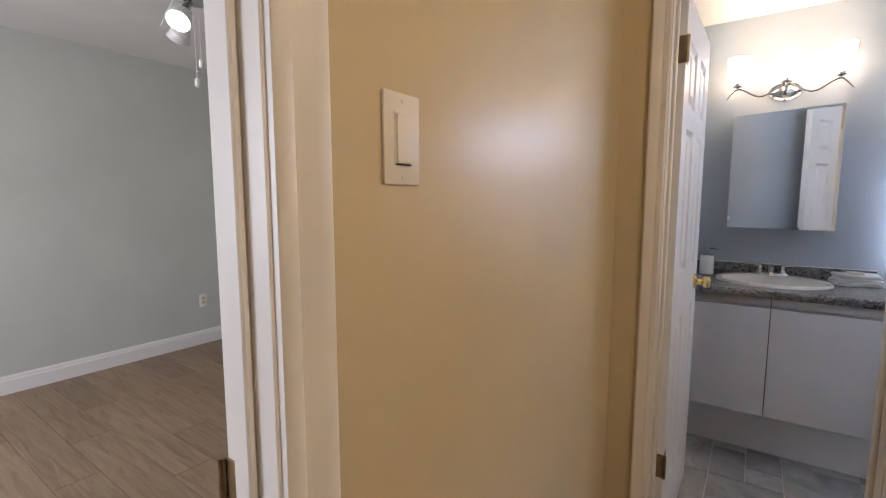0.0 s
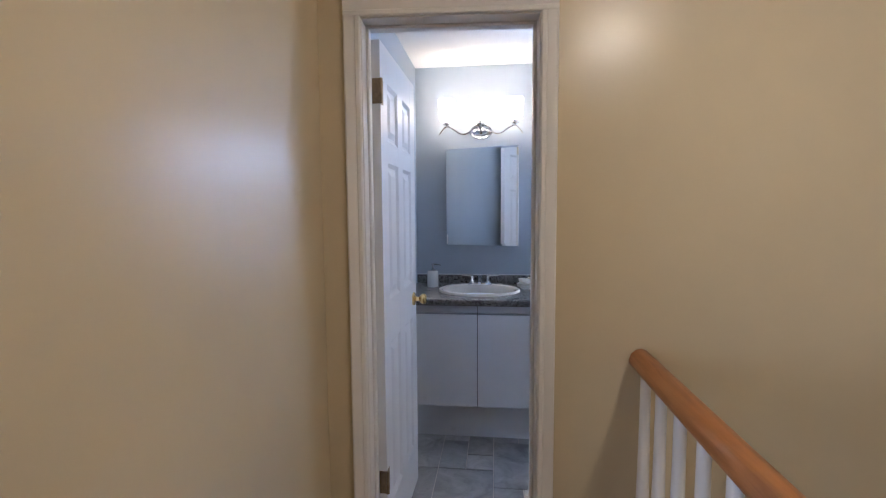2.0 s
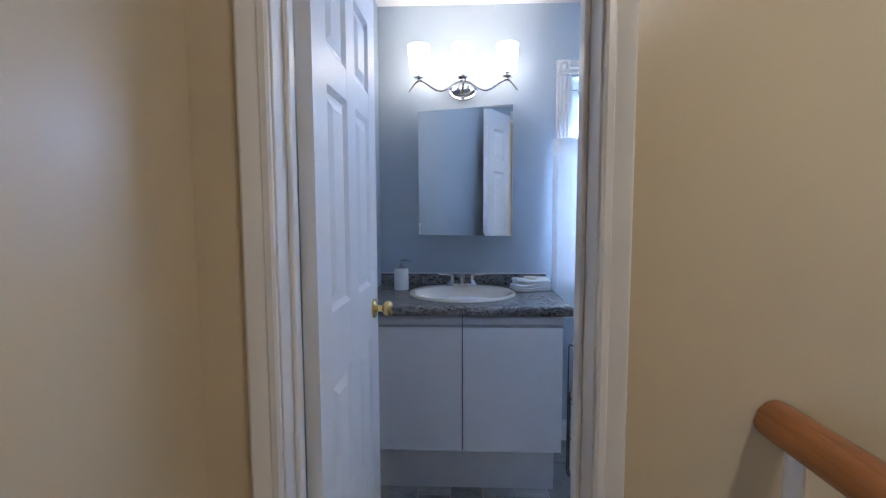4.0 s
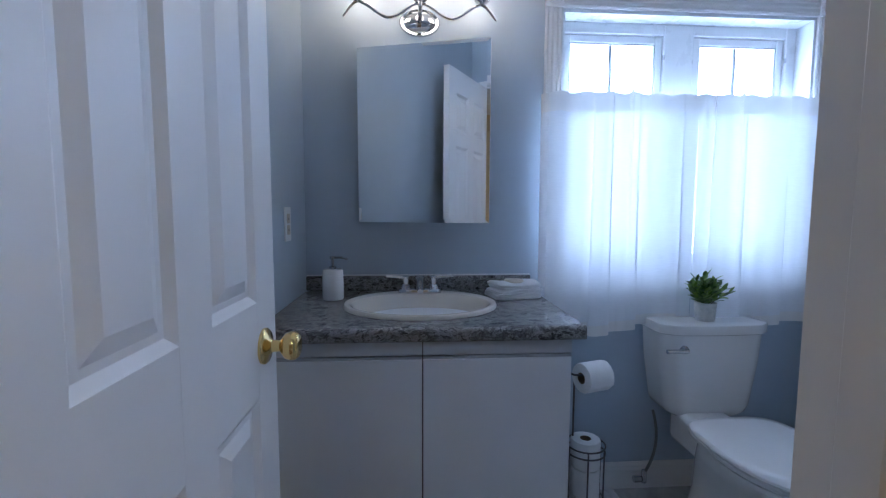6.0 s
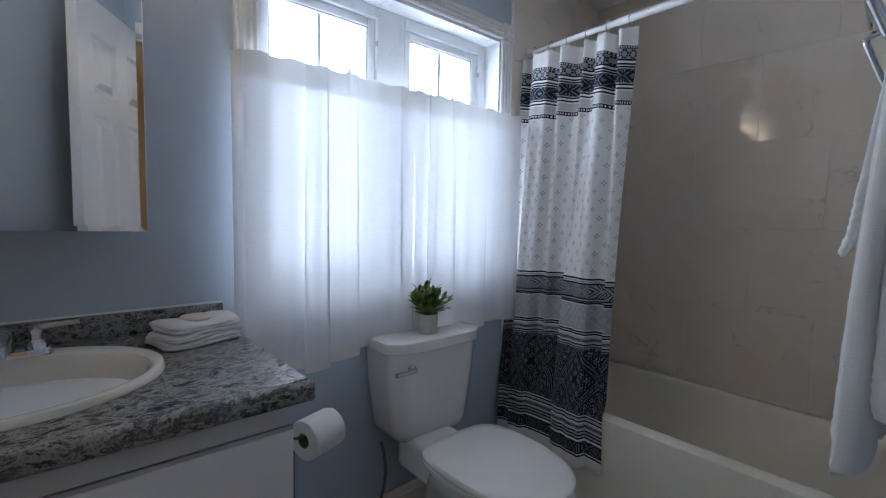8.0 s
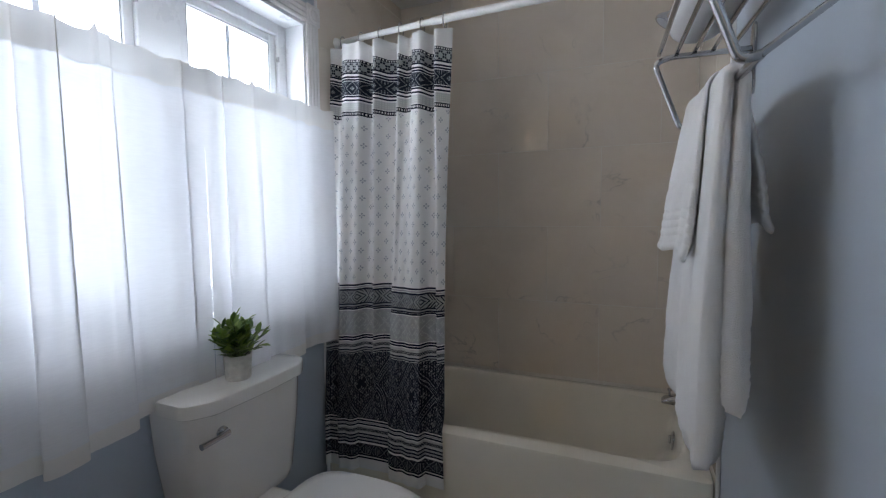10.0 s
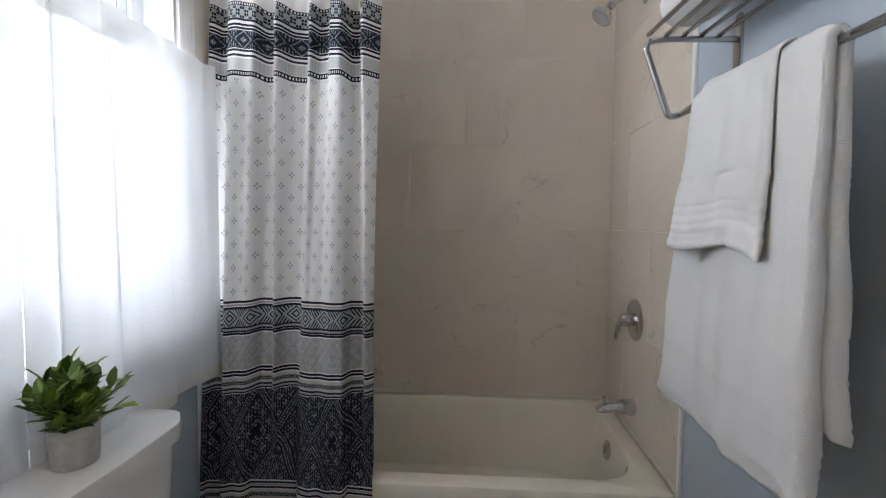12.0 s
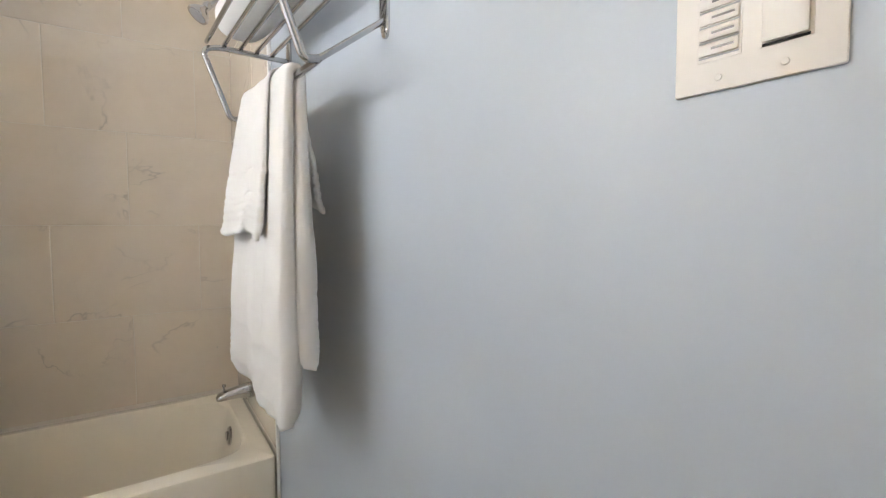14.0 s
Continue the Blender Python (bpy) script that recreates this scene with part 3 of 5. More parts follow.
def doorway(name, axis, lo, hi, top, face, out, label, inner, section):
    """Jambs, stop and moulded casing round a doorway; face: the wall's face, out: +1 or -1."""
    P = (lambda a, d, z: Vector((a, d, z))) if axis == "x" else (lambda a, d, z: Vector((d, a, z)))
    ob = thing(name, P((lo + hi) / 2, face, 0), label, "door frame", "", "structure")
    for nm, sgn, edge in (("casing", -1, lo), ("casing", 1, hi)):
        bb = bmesh.new()
        extrude_profile(bb, section, lambda u, v, s: P(edge + sgn * (u + 0.004), face + out * v, s), 0, top + 0.004)
        part(nm, bb, M_TRIM, ob)
    bb = bmesh.new()
    extrude_profile(bb, section, lambda u, v, s: P(s, face + out * v, top + 0.004 + u), lo - 0.004 - section[-1][0], hi + 0.004 + section[-1][0])
    part("head_casing", bb, M_TRIM, ob)
    d0, d1 = sorted((face, inner))
    for nm, a0, a1, z0, z1 in (("jamb", lo - 0.02, lo, 0, top), ("jamb", hi, hi + 0.02, 0, top), ("head_jamb", lo - 0.02, hi + 0.02, top, top + 0.02)):
        bb = bmesh.new()
        p, q = P(a0, d0, z0), P(a1, d1, z1)
        box(bb, min(p.x, q.x), max(p.x, q.x), min(p.y, q.y), max(p.y, q.y), z0, z1, 0.002, 1)
        part(nm, bb, M_TRIM, ob)
    return ob


frame_1 = doorway("door_frame_1", "x", OX0, OX1, OZ, HY, -1, "white painted bathroom door frame with moulded casing", YN, SLIM)
for edge, sgn in ((OX0, 1), (OX1, -1)):
    part("door_stop", one_box(min(edge, edge + sgn * 0.011), max(edge, edge + sgn * 0.011), YN - 0.068, YN - 0.036, 0, OZ, 0.003, 1), M_TRIM, frame_1)
part("door_stop", one_box(OX0, OX1, YN - 0.068, YN - 0.036, OZ - 0.011, OZ, 0.003, 1), M_TRIM, frame_1)
# casing on the bathroom side
for sgn, edge in ((-1, OX0),):
    b = bmesh.new()
    extrude_profile(b, SLIM, lambda u, v, s: Vector((edge + sgn * (u + 0.004), YN + v, s)), 0, OZ + 0.004)
    part("casing", b, M_TRIM, frame_1)
b = bmesh.new()
extrude_profile(b, SLIM, lambda u, v, s: Vector((s, YN + v, OZ + 0.004 + u)), OX0 - 0.058, OX1 + 0.020)
part("head_casing", b, M_TRIM, frame_1)
part("strike_plate", one_box(OX1 - 0.002, OX1, YN - 0.034, YN - 0.004, 0.90, 0.96), M_BRASS, frame_1, "brass strike plate")
slanted(frame_1)
frame_2 = doorway("door_frame_2", "y", BY0, BY1, 2.055, HX, 1, "white painted bedroom door frame with moulded casing", HX - 0.10, CASE)
part("door_stop", one_box(HX - 0.068, HX - 0.036, BY1 - 0.011, BY1, 0, 2.055, 0.003, 1), M_TRIM, frame_2)
b = one_box(HX - 0.098, HX - 0.070, BY1 - 0.003, BY1, 0.955, 1.045)
lathe(b, [(0.006, 0), (0.006, 0.09)], (HX - 0.104, BY1 - 0.004, 0.955), segs=10)
part("hinge", b, M_HINGE, frame_2, "aged bronze hinge")

# ---- bathroom door, open into the room ----
DW, DT = 0.612, 0.035


def six_panel_door():
    ob = thing("bathroom_door", (0, 0, 0), "white six-panel door standing open with brass knobs", "door")
    st, mid = 0.095, 0.085
    pw = (DW - 2 * st - mid) / 2
    rows = [(0.235, 0.895), (1.068, 1.600), (1.680, 1.900)]
    cols = [(st, st + pw), (st + pw + mid, DW - st)]
    top = 2.030
    leaf = bmesh.new()
    core = 0.008
    box(leaf, 0.02, DW - 0.02, -core, core, 0.02, top - 0.02)
    zs = [0.01] + [v for r in rows for v in r] + [top]
    for x0, x1 in ((0, st), (st + pw, st + pw + mid), (DW - st, DW)):
        box(leaf, x0, x1, -DT / 2, DT / 2, 0.01, top)
    for k in range(0, len(zs), 2):
        for x0, x1 in cols:
            box(leaf, x0, x1, -DT / 2 + 0.0002, DT / 2 - 0.0002, zs[k], zs[k + 1])
    # sloped mouldings round each panel
    trim = bmesh.new()
    for x0, x1 in cols:
        for z0, z1 in rows:
            for s in (-1, 1):
                y0, y1 = s * DT / 2, s * core
                o = [Vector((x0, y0, z0)), Vector((x1, y0, z0)), Vector((x1, y0, z1)), Vector((x0, y0, z1))]
                w = 0.014
                i = [Vector((x0 + w, y1, z0 + w)), Vector((x1 - w, y1, z0 + w)), Vector((x1 - w, y1, z1 - w)), Vector((x0 + w, y1, z1 - w))]
                a, c = [trim.verts.new(p) for p in o], [trim.verts.new(p) for p in i]
                for k in range(4):
                    trim.faces.new((a[k], a[(k + 1) % 4], c[(k + 1) % 4], c[k]))
    part("leaf", leaf, M_DOOR, ob)
    part("moulding", trim, M_DOOR, ob, smooth=False)
    for x0, x1 in cols:
        for z0, z1 in rows:
            p = bmesh.new()
            w = 0.024
            for s in (-1, 1):
                lo = [Vector((x0 + w, s * core, z0 + w)), Vector((x1 - w, s * core, z0 + w)), Vector((x1 - w, s * core, z1 - w)), Vector((x0 + w, s * core, z1 - w))]
                v = w + 0.022
                hi = [Vector((x0 + v, s * (DT / 2 - 0.001), z0 + v)), Vector((x1 - v, s * (DT / 2 - 0.001), z0 + v)), Vector((x1 - v, s * (DT / 2 - 0.001), z1 - v)), Vector((x0 + v, s * (DT / 2 - 0.001), z1 - v))]
                loft(p, [lo, hi])
            part("panel", p, M_DOOR, ob, smooth=False)
    for z in (0.320, 1.805):
        hinge = bmesh.new()
        lathe(hinge, [(0.0045, 0), (0.0065, 0.002), (0.0065, 0.087), (0.0045, 0.089)], (-0.004, -DT / 2 - 0.004, z), segs=12)
        box(hinge, 0.001, 0.034, -DT / 2 - 0.002, -DT / 2 + 0.001, z, z + 0.089)
        box(hinge, -0.003, 0.0, -DT / 2, DT / 2 - 0.006, z, z + 0.089)
        h = part("hinge", hinge, M_HINGE, ob, "aged bronze butt hinge")
        for dz in (0.015, 0.044, 0.073):
            part("screw", lathe(bmesh.new(), [(0.004, 0), (0.003, 0.0012)], (0.018, -DT / 2 - 0.002, z + dz), (0, -1, 0), 8), M_DARK, h)
    for s in (-1, 1):
        k = bmesh.new()
        y = s * DT / 2
        lathe(k, [(0.033, 0), (0.033, 0.004), (0.029, 0.008), (0.016, 0.011), (0.011, 0.016), (0.0105, 0.030), (0.016, 0.034), (0.0245, 0.041), (0.0265, 0.050), (0.0255, 0.058), (0.020, 0.064), (0.012, 0.066), (0.0, 0.066)], (DW - 0.066, y, 0.982), (0, s, 0))
        part("knob", k, M_BRASS, ob, "polished brass door knob")
    part("latch_plate", one_box(DW - 0.001, DW + 0.0015, -0.012, 0.012, 0.952, 1.012), M_BRASS, ob, "brass latch plate")
    return ob


door = six_panel_door()
door.matrix_basis = pose(-0.412, -0.142, 0, 0, 0, 88.8)

# ---- window ----
win = thing("window_1", ((WX0 + WX1) / 2, D, WZ0), "white vinyl twin casement window with moulded casing", "window", "", "structure")
b = bmesh.new()
for x0, x1, z0, z1 in ((WX0, WX0 + 0.012, WZ0, WZ1), (WX1 - 0.012, WX1, WZ0, WZ1), (WX0 + 0.012, WX1 - 0.012, WZ1 - 0.012, WZ1), (WX0 + 0.012, WX1 - 0.012, WZ0, WZ0 + 0.012)):
    box(b, x0, x1, D - 0.002, D + 0.15, z0, z1)
part("window_reveal", b, M_VINYL, win, smooth=False)
GY = D + 0.115
MX = (WX0 + WX1) / 2 + 0.005
SASH = [(0.531, 0.974), (1.110, 1.529)]
b = bmesh.new()
ZB, ZT = WZ0 + 0.012, WZ1 - 0.012
for x0, x1, z0, z1 in ((WX0 + 0.012, 0.530, ZB, ZT), (0.975, 1.109, ZB, ZT), (1.530, WX1 - 0.012, ZB, ZT)):
    box(b, x0, x1, GY - 0.03, GY + 0.03, z0, z1, 0.003, 1)
for x0, x1 in ((0.530, 0.975), (1.109, 1.530)):
    box(b, x0, x1, GY - 0.03, GY + 0.03, ZT - 0.045, ZT, 0.003, 1)
    box(b, x0, x1, GY - 0.03, GY + 0.03, ZB, ZB + 0.045, 0.003, 1)
part("window_frame", b, M_VINYL, win, smooth=False)
for x0, x1 in SASH:
    z0, z1, w = ZB + 0.047, ZT - 0.047, 0.032
    s = bmesh.new()
    for a0, a1, c0, c1 in ((x0, x0 + w, z0, z1), (x1 - w, x1, z0, z1), (x0 + w, x1 - w, z0, z0 + w), (x0 + w, x1 - w, z1 - w, z1)):
        box(s, a0, a1, GY - 0.018, GY + 0.018, c0, c1, 0.003, 1)
    sash = part("sash", s, M_VINYL, win, smooth=False)
    pane = part("pane", one_box(x0 + w, x1 - w, GY - 0.002, GY + 0.002, z0 + w, z1 - w), M_GLASS, sash, "clear glass pane", False)
    pane.visible_shadow = False
    gk = bmesh.new()
    for a0, a1, c0, c1 in ((x0 + w, x0 + w + 0.005, z0 + w, z1 - w), (x1 - w - 0.005, x1 - w, z0 + w, z1 - w), (x0 + w + 0.005, x1 - w - 0.005, z0 + w, z0 + w + 0.005), (x0 + w + 0.005, x1 - w - 0.005, z1 - w - 0.005, z1 - w)):
        box(gk, a0, a1, GY - 0.014, GY - 0.003, c0, c1)
    part("gasket", gk, M_MIDGREY, sash, "grey glazing gasket", False)
    g = bmesh.new()
    box(g, (x0 + x1) / 2 - 0.007, (x0 + x1) / 2 + 0.007, GY + 0.004, GY + 0.010, z0 + w, z1 - w)
    for k in (1, 2):
        zz = z0 + w + (z1 - z0 - 2 * w) * k / 3
        box(g, x0 + w, x1 - w, GY + 0.0045, GY + 0.0095, zz - 0.007, zz + 0.007)
    part("muntin", g, M_VINYL, sash, smooth=False)
    for z in (z0 + 0.15, z1 - 0.10):
        part("sash_hinge", one_box(x1 + 0.001, x1 + 0.004, GY - 0.033, GY - 0.019, z, z + 0.020), M_MIDGREY, win, "small dark hinge")
WCASE = [(0, 0), (0, 0.012), (0.008, 0.016), (0.016, 0.012), (0.026, 0.017), (0.036, 0.012), (0.046, 0.017), (0.056, 0.012), (0.064, 0.016), (0.070, 0.012), (0.070, 0)]
for sgn, edge in ((-1, WX0), (1, WX1)):
    b = bmesh.new()
    extrude_profile(b, WCASE, lambda u, v, s: Vector((edge + sgn * u, D - v, s)), WZ0, WZ1)
    part("casing", b, M_TRIM, win)
    c = edge + sgn * 0.035
    r = one_box(c - 0.037, c + 0.037, D - 0.022, D, WZ1, WZ1 + 0.074, 0.002, 1)
    rosette = part("corner_block", r, M_TRIM, win, smooth=False)
    part("rosette", lathe(bmesh.new(), [(0.030, 0), (0.030, 0.003), (0.026, 0.006), (0.021, 0.002), (0.016, 0.002), (0.012, 0.006), (0.006, 0.007), (0.0, 0.007)], (c, D - 0.0215, WZ1 + 0.037), (0, -1, 0)), M_TRIM, rosette)
b = bmesh.new()
extrude_profile(b, WCASE, lambda u, v, s: Vector((s, D - v, WZ1 + 0.002 + u)), WX0 + 0.002, WX1 - 0.002)
part("head_casing", b, M_TRIM, win)
part("window_sill", one_box(WX0 - 0.03, WX1 + 0.02, D - 0.035, D, WZ0 - 0.022, WZ0, 0.004), M_TRIM, win)


def cafe_curtain(x0, x1, label, seed, returns, steps, spikes):
    """A sheer half-window panel on a slim rod; steps: where the cloth doubles over and how far it then stands out."""
    rnd = random.Random(seed)
    ob = thing("cafe_curtain", ((x0 + x1) / 2, D - 0.045, 1.63), label, "curtain", "sheer cafe curtains")
    ph = [rnd.uniform(0, 6.28) for _ in range(4)]
    top, bottom = 1.698, 0.752

    def at_height(z1, z0):
        def at(a, t):
            z = z0 + (z1 - z0) * t
            low = (top - z) / (top - bottom)
            grow = 0.35 + 0.65 * low
            x = x0 + (x1 - x0) * a
            lap, out, was = 0.0, steps[0][1], steps[0][1]
            for c, stand in steps[1:]:
                w = 0.017 + 0.014 * low
                k = min(1.0, max(0.0, (x - c - 0.03 * (c - (x0 + x1) / 2) * low) / (2 * w) + 0.5))
                lap += (0.0075 + 0.0105 * low) * math.sin(2 * math.pi * k)
                out += (stand - was) * k * k * (3 - 2 * k)
                was = stand
            ripple = 0.003 * math.sin(a * 19 + ph[0] + 1.5 * low) + 0.0016 * math.sin(a * 47 + ph[1]) + 0.006 * low * math.sin(a * 8 + ph[2])
            lift = 0.0
            for c in spikes:
                k = (x - c) / 0.006
                out += 0.014 * math.exp(-k * k) * (1 - low) ** 2
                lift += 0.016 * math.exp(-k * k) * max(0.0, 1 - low * 12)
            zz = z + lift - 0.9 * out * low * low + 0.010 * math.sin(a * 5 + ph[3]) * low + 0.004 * math.sin(a * 40 + ph[1]) * (1 if z > 1.6 else 0)
            edge = 0.045 * max(0.0, 1 - a / 0.03) if returns else 0.0
            return Vector((x + lap, D - 0.066 - out * grow - ripple + edge, zz))
        return at
    part("panel", cloth(bmesh.new(), 240, 30, at_height(1.624, 0.792)), M_SHEER, ob)
    part("rod_pocket", cloth(bmesh.new(), 240, 5, at_height(top, 1.622)), M_HEM, ob, "doubled cloth of the rod pocket")
    part("hem", cloth(bmesh.new(), 240, 3, at_height(0.794, bottom)), M_HEM, ob, "doubled bottom hem")
    return ob


cafe_curtain(0.408, 1.046, "white sheer cafe curtain gathered in front of the lower window", 3, True, [(0.0, 0.014), (0.612, 0.034), (0.690, 0.020), (0.800, 0.0), (0.985, 0.012)], (0.692, 0.768))
cafe_curtain(1.048, 1.668, "white sheer cafe curtain ending beside the shower", 8, False, [(0.0, 0.004), (1.118, 0.026), (1.250, 0.014), (1.440, 0.0)], (1.122, 1.226))
b = tube(bmesh.new(), [(0.415, D - 0.042, 1.660), (1.69, D - 0.042, 1.660)], 0.006)
solid("curtain_rod", b, M_ROD, "slim white cafe curtain rod across the window", "curtain rod")

# ---- vanity ----
CZ = 0.902
VX1, VY = 0.349, 0.824
van = thing("vanity_cabinet", (0, 1.1, 0), "white laminate bathroom vanity cabinet with two doors", "cabinet")
part("body", one_box(XL + 0.002, VX1, VY + 0.020, D - 0.002, 0.25, CZ - 0.042), M_CAB, van, smooth=False)
part("toe_kick", one_box(XL + 0.002, VX1 - 0.004, VY + 0.135, D - 0.004, 0.0, 0.249), M_CAB, van, smooth=False)
SEAM = -0.083
M_RAIL = plain("cabinet_grey_white_rail", (0.52, 0.525, 0.54), 0.36, 0, 0.02, 4.0)
for x0, x1 in ((XL + 0.05, SEAM - 0.002), (SEAM + 0.002, VX1)):
    d = part("door", one_box(x0, x1, VY, VY + 0.018, 0.252, CZ - 0.094, 0.002, 1), M_CAB, van)
    b = bmesh.new()
    extrude_profile(b, [(0.002, 0.006), (0.018, 0.0), (0.018, 0.046), (0.006, 0.046), (0.003, 0.042), (0.001, 0.010)], lambda u, v, s: Vector((s, VY + u, CZ - 0.0875 + v)), x0, x1)
    part("finger_pull", b, M_RAIL, d, "grey-white finger-pull rail")
    # grey strip colours in the shade between rail and door
    part("pull_gap", one_box(x0, x1, VY + 0.003, VY + 0.0195, CZ - 0.0945, CZ - 0.086), M_MIDGREY, d, "grey strip painted as shade under the rail", False)
# dark strip behind the seam: the shade between the doors as colour
part("door_gap", one_box(SEAM - 0.003, SEAM + 0.003, VY + 0.008, VY + 0.0195, 0.252, CZ - 0.044), M_WIRE, van, "dark strip painted as shade between the doors", False)
# the counter overhang's shadow, put in as a dark strip
part("top_gap", one_box(XL + 0.003, VX1 - 0.001, VY + 0.0085, VY + 0.0195, CZ - 0.0435, CZ - 0.0402), M_DARK, van, "dark strip painted as shadow under the counter", False)
part("filler", one_box(XL + 0.003, XL + 0.048, VY + 0.004, VY + 0.019, 0.252, CZ - 0.062), M_CAB, van, smooth=False)

SX, SY, SA, SB = -0.083, 1.112, 0.262, 0.220


def hole_slab(bm, x0, x1, y0, y1, z0, z1, n=64):
    """A slab with an oval hole for the basin."""
    rings = {z: ([], []) for z in (z0, z1)}
    for k in range(n):
        t = 2 * math.pi * (k + 0.5) / n
        c, s = math.cos(t), math.sin(t)
        kx = ((x1 - SX) if c > 0 else (x0 - SX)) / c
        ky = ((y1 - SY) if s > 0 else (y0 - SY)) / s
        r = min(kx, ky)
        for z in (z0, z1):
            rings[z][0].append(bm.verts.new((SX + (SA - 0.02) * c, SY + (SB - 0.02) * s, z)))
            rings[z][1].append(bm.verts.new((SX + r * c, SY + r * s, z)))
    for k in range(n):
        j = (k + 1) % n
        for z in (z0, z1):
            i, o = rings[z]
            bm.faces.new((i[k], i[j], o[j], o[k]))
        for w in (0, 1):
            bm.faces.new((rings[z0][w][k], rings[z0][w][j], rings[z1][w][j], rings[z1][w][k]))
    return bm


top = thing("countertop", (0, 1.1, CZ), "dark grey marbled laminate countertop with backsplash", "countertop")
b = hole_slab(bmesh.new(), XL + 0.002, 0.382, 0.822, D - 0.001, CZ - 0.040, CZ)
part("slab", b, M_STONE, top)
b = bmesh.new()
extrude_profile(b, [(0, -0.040), (0.0, 0), (-0.008, -0.001), (-0.013, -0.006), (-0.014, -0.014), (-0.014, -0.034), (-0.010, -0.040)], lambda u, v, s: Vector((s, 0.8225 + u, CZ + v)), XL + 0.002, 0.386)
part("front_edge", b, M_STONE, top)
part("backsplash", one_box(XL + 0.002, 0.382, D - 0.020, D - 0.0015, CZ + 0.0005, CZ + 0.058, 0.004), M_STONE, top)
b = one_box(XL + 0.001, 0.382, D - 0.004, D - 0.0005, CZ + 0.0585, CZ + 0.063)
part("caulk_bead", b, M_WHITE, top, "white caulk bead")

sink = thing("sink", (SX, SY, CZ), "bone white oval drop-in porcelain sink", "sink")
outer = [(1.0, 0.001), (1.0, 0.008), (0.985, 0.014), (0.95, 0.016), (0.90, 0.012), (0.875, 0.002), (0.85, -0.03), (0.79, -0.07), (0.68, -0.105), (0.50, -0.131), (0.28, -0.147), (0.10, -0.152)]
b = bmesh.new()
loft(b, [oval(SX, SY - (0.012 if k > 3 else 0), CZ + h, SA * r, SB * r - (0.018 if k > 3 else 0) * r, 56) for k, (r, h) in enumerate(outer)], False)
part("basin", b, M_BONE, sink)
part("drain", lathe(bmesh.new(), [(0.030, 0), (0.030, 0.003), (0.022, 0.004), (0.0, 0.002)], (SX, SY - 0.012, CZ - 0.152)), M_CHROME, sink, "chrome drain")

fy = SY + SB - 0.045
fz = CZ + 0.015
tap = thing("faucet", (SX, fy, fz), "chrome centre-set faucet with two lever handles", "faucet")
part("base_plate", loft(bmesh.new(), [oval(SX, fy, fz + h, 0.082 * r, 0.024 * r, 40, 3) for r, h in ((1, -0.002), (1, 0.008), (0.93, 0.013), (0.5, 0.014))]), M_CHROME, tap)
b = lathe(bmesh.new(), [(0.020, 0.01), (0.018, 0.03), (0.020, 0.042), (0.019, 0.055), (0.010, 0.062), (0.0, 0.063)], (SX, fy, fz))
tube(b, arc((SX, fy, fz + 0.040), (SX, fy - 0.06, fz + 0.060), (SX, fy - 0.112, fz + 0.022), 8), [0.015, 0.015, 0.0145, 0.014, 0.0135, 0.013, 0.012, 0.0115, 0.011], 14)
part("spout", b, M_CHROME, tap)
for s in (-1, 1):
    hx = SX + s * 0.053
    b = lathe(bmesh.new(), [(0.020, 0.010), (0.018, 0.022), (0.011, 0.032), (0.012, 0.046), (0.015, 0.053), (0.014, 0.061), (0.0, 0.065)], (hx, fy, fz))
    tube(b, [(hx, fy, fz + 0.056), (hx + s * 0.03, fy - 0.004, fz + 0.060), (hx + s * 0.074, fy - 0.010, fz + 0.063)], [0.009, 0.0065, 0.005], 10)
    part("handle", b, M_CHROME, tap, "chrome lever handle")

PX, PY = -0.402, 1.240
soap = thing("soap_dispenser", (PX, PY, CZ), "white ceramic soap dispenser with chrome pump", "soap dispenser")
part("bottle", lathe(bmesh.new(), [(0.036, 0.0), (0.039, 0.004), (0.0385, 0.06), (0.037, 0.104), (0.034, 0.110), (0.014, 0.112), (0.0, 0.112)], (PX, PY, CZ + 0.0005)), M_PORC, soap)
b = lathe(bmesh.new(), [(0.013, 0.112), (0.013, 0.122), (0.005, 0.124), (0.0045, 0.148), (0.011, 0.150), (0.011, 0.158), (0.0, 0.160)], (PX, PY, CZ), segs=16)
tube(b, [(PX, PY, CZ + 0.154), (PX + 0.030, PY - 0.006, CZ + 0.156), (PX + 0.056, PY - 0.010, CZ + 0.149)], [0.0055, 0.0045, 0.0035], 8)
part("pump", b, M_CHROME, soap, "chrome pump")


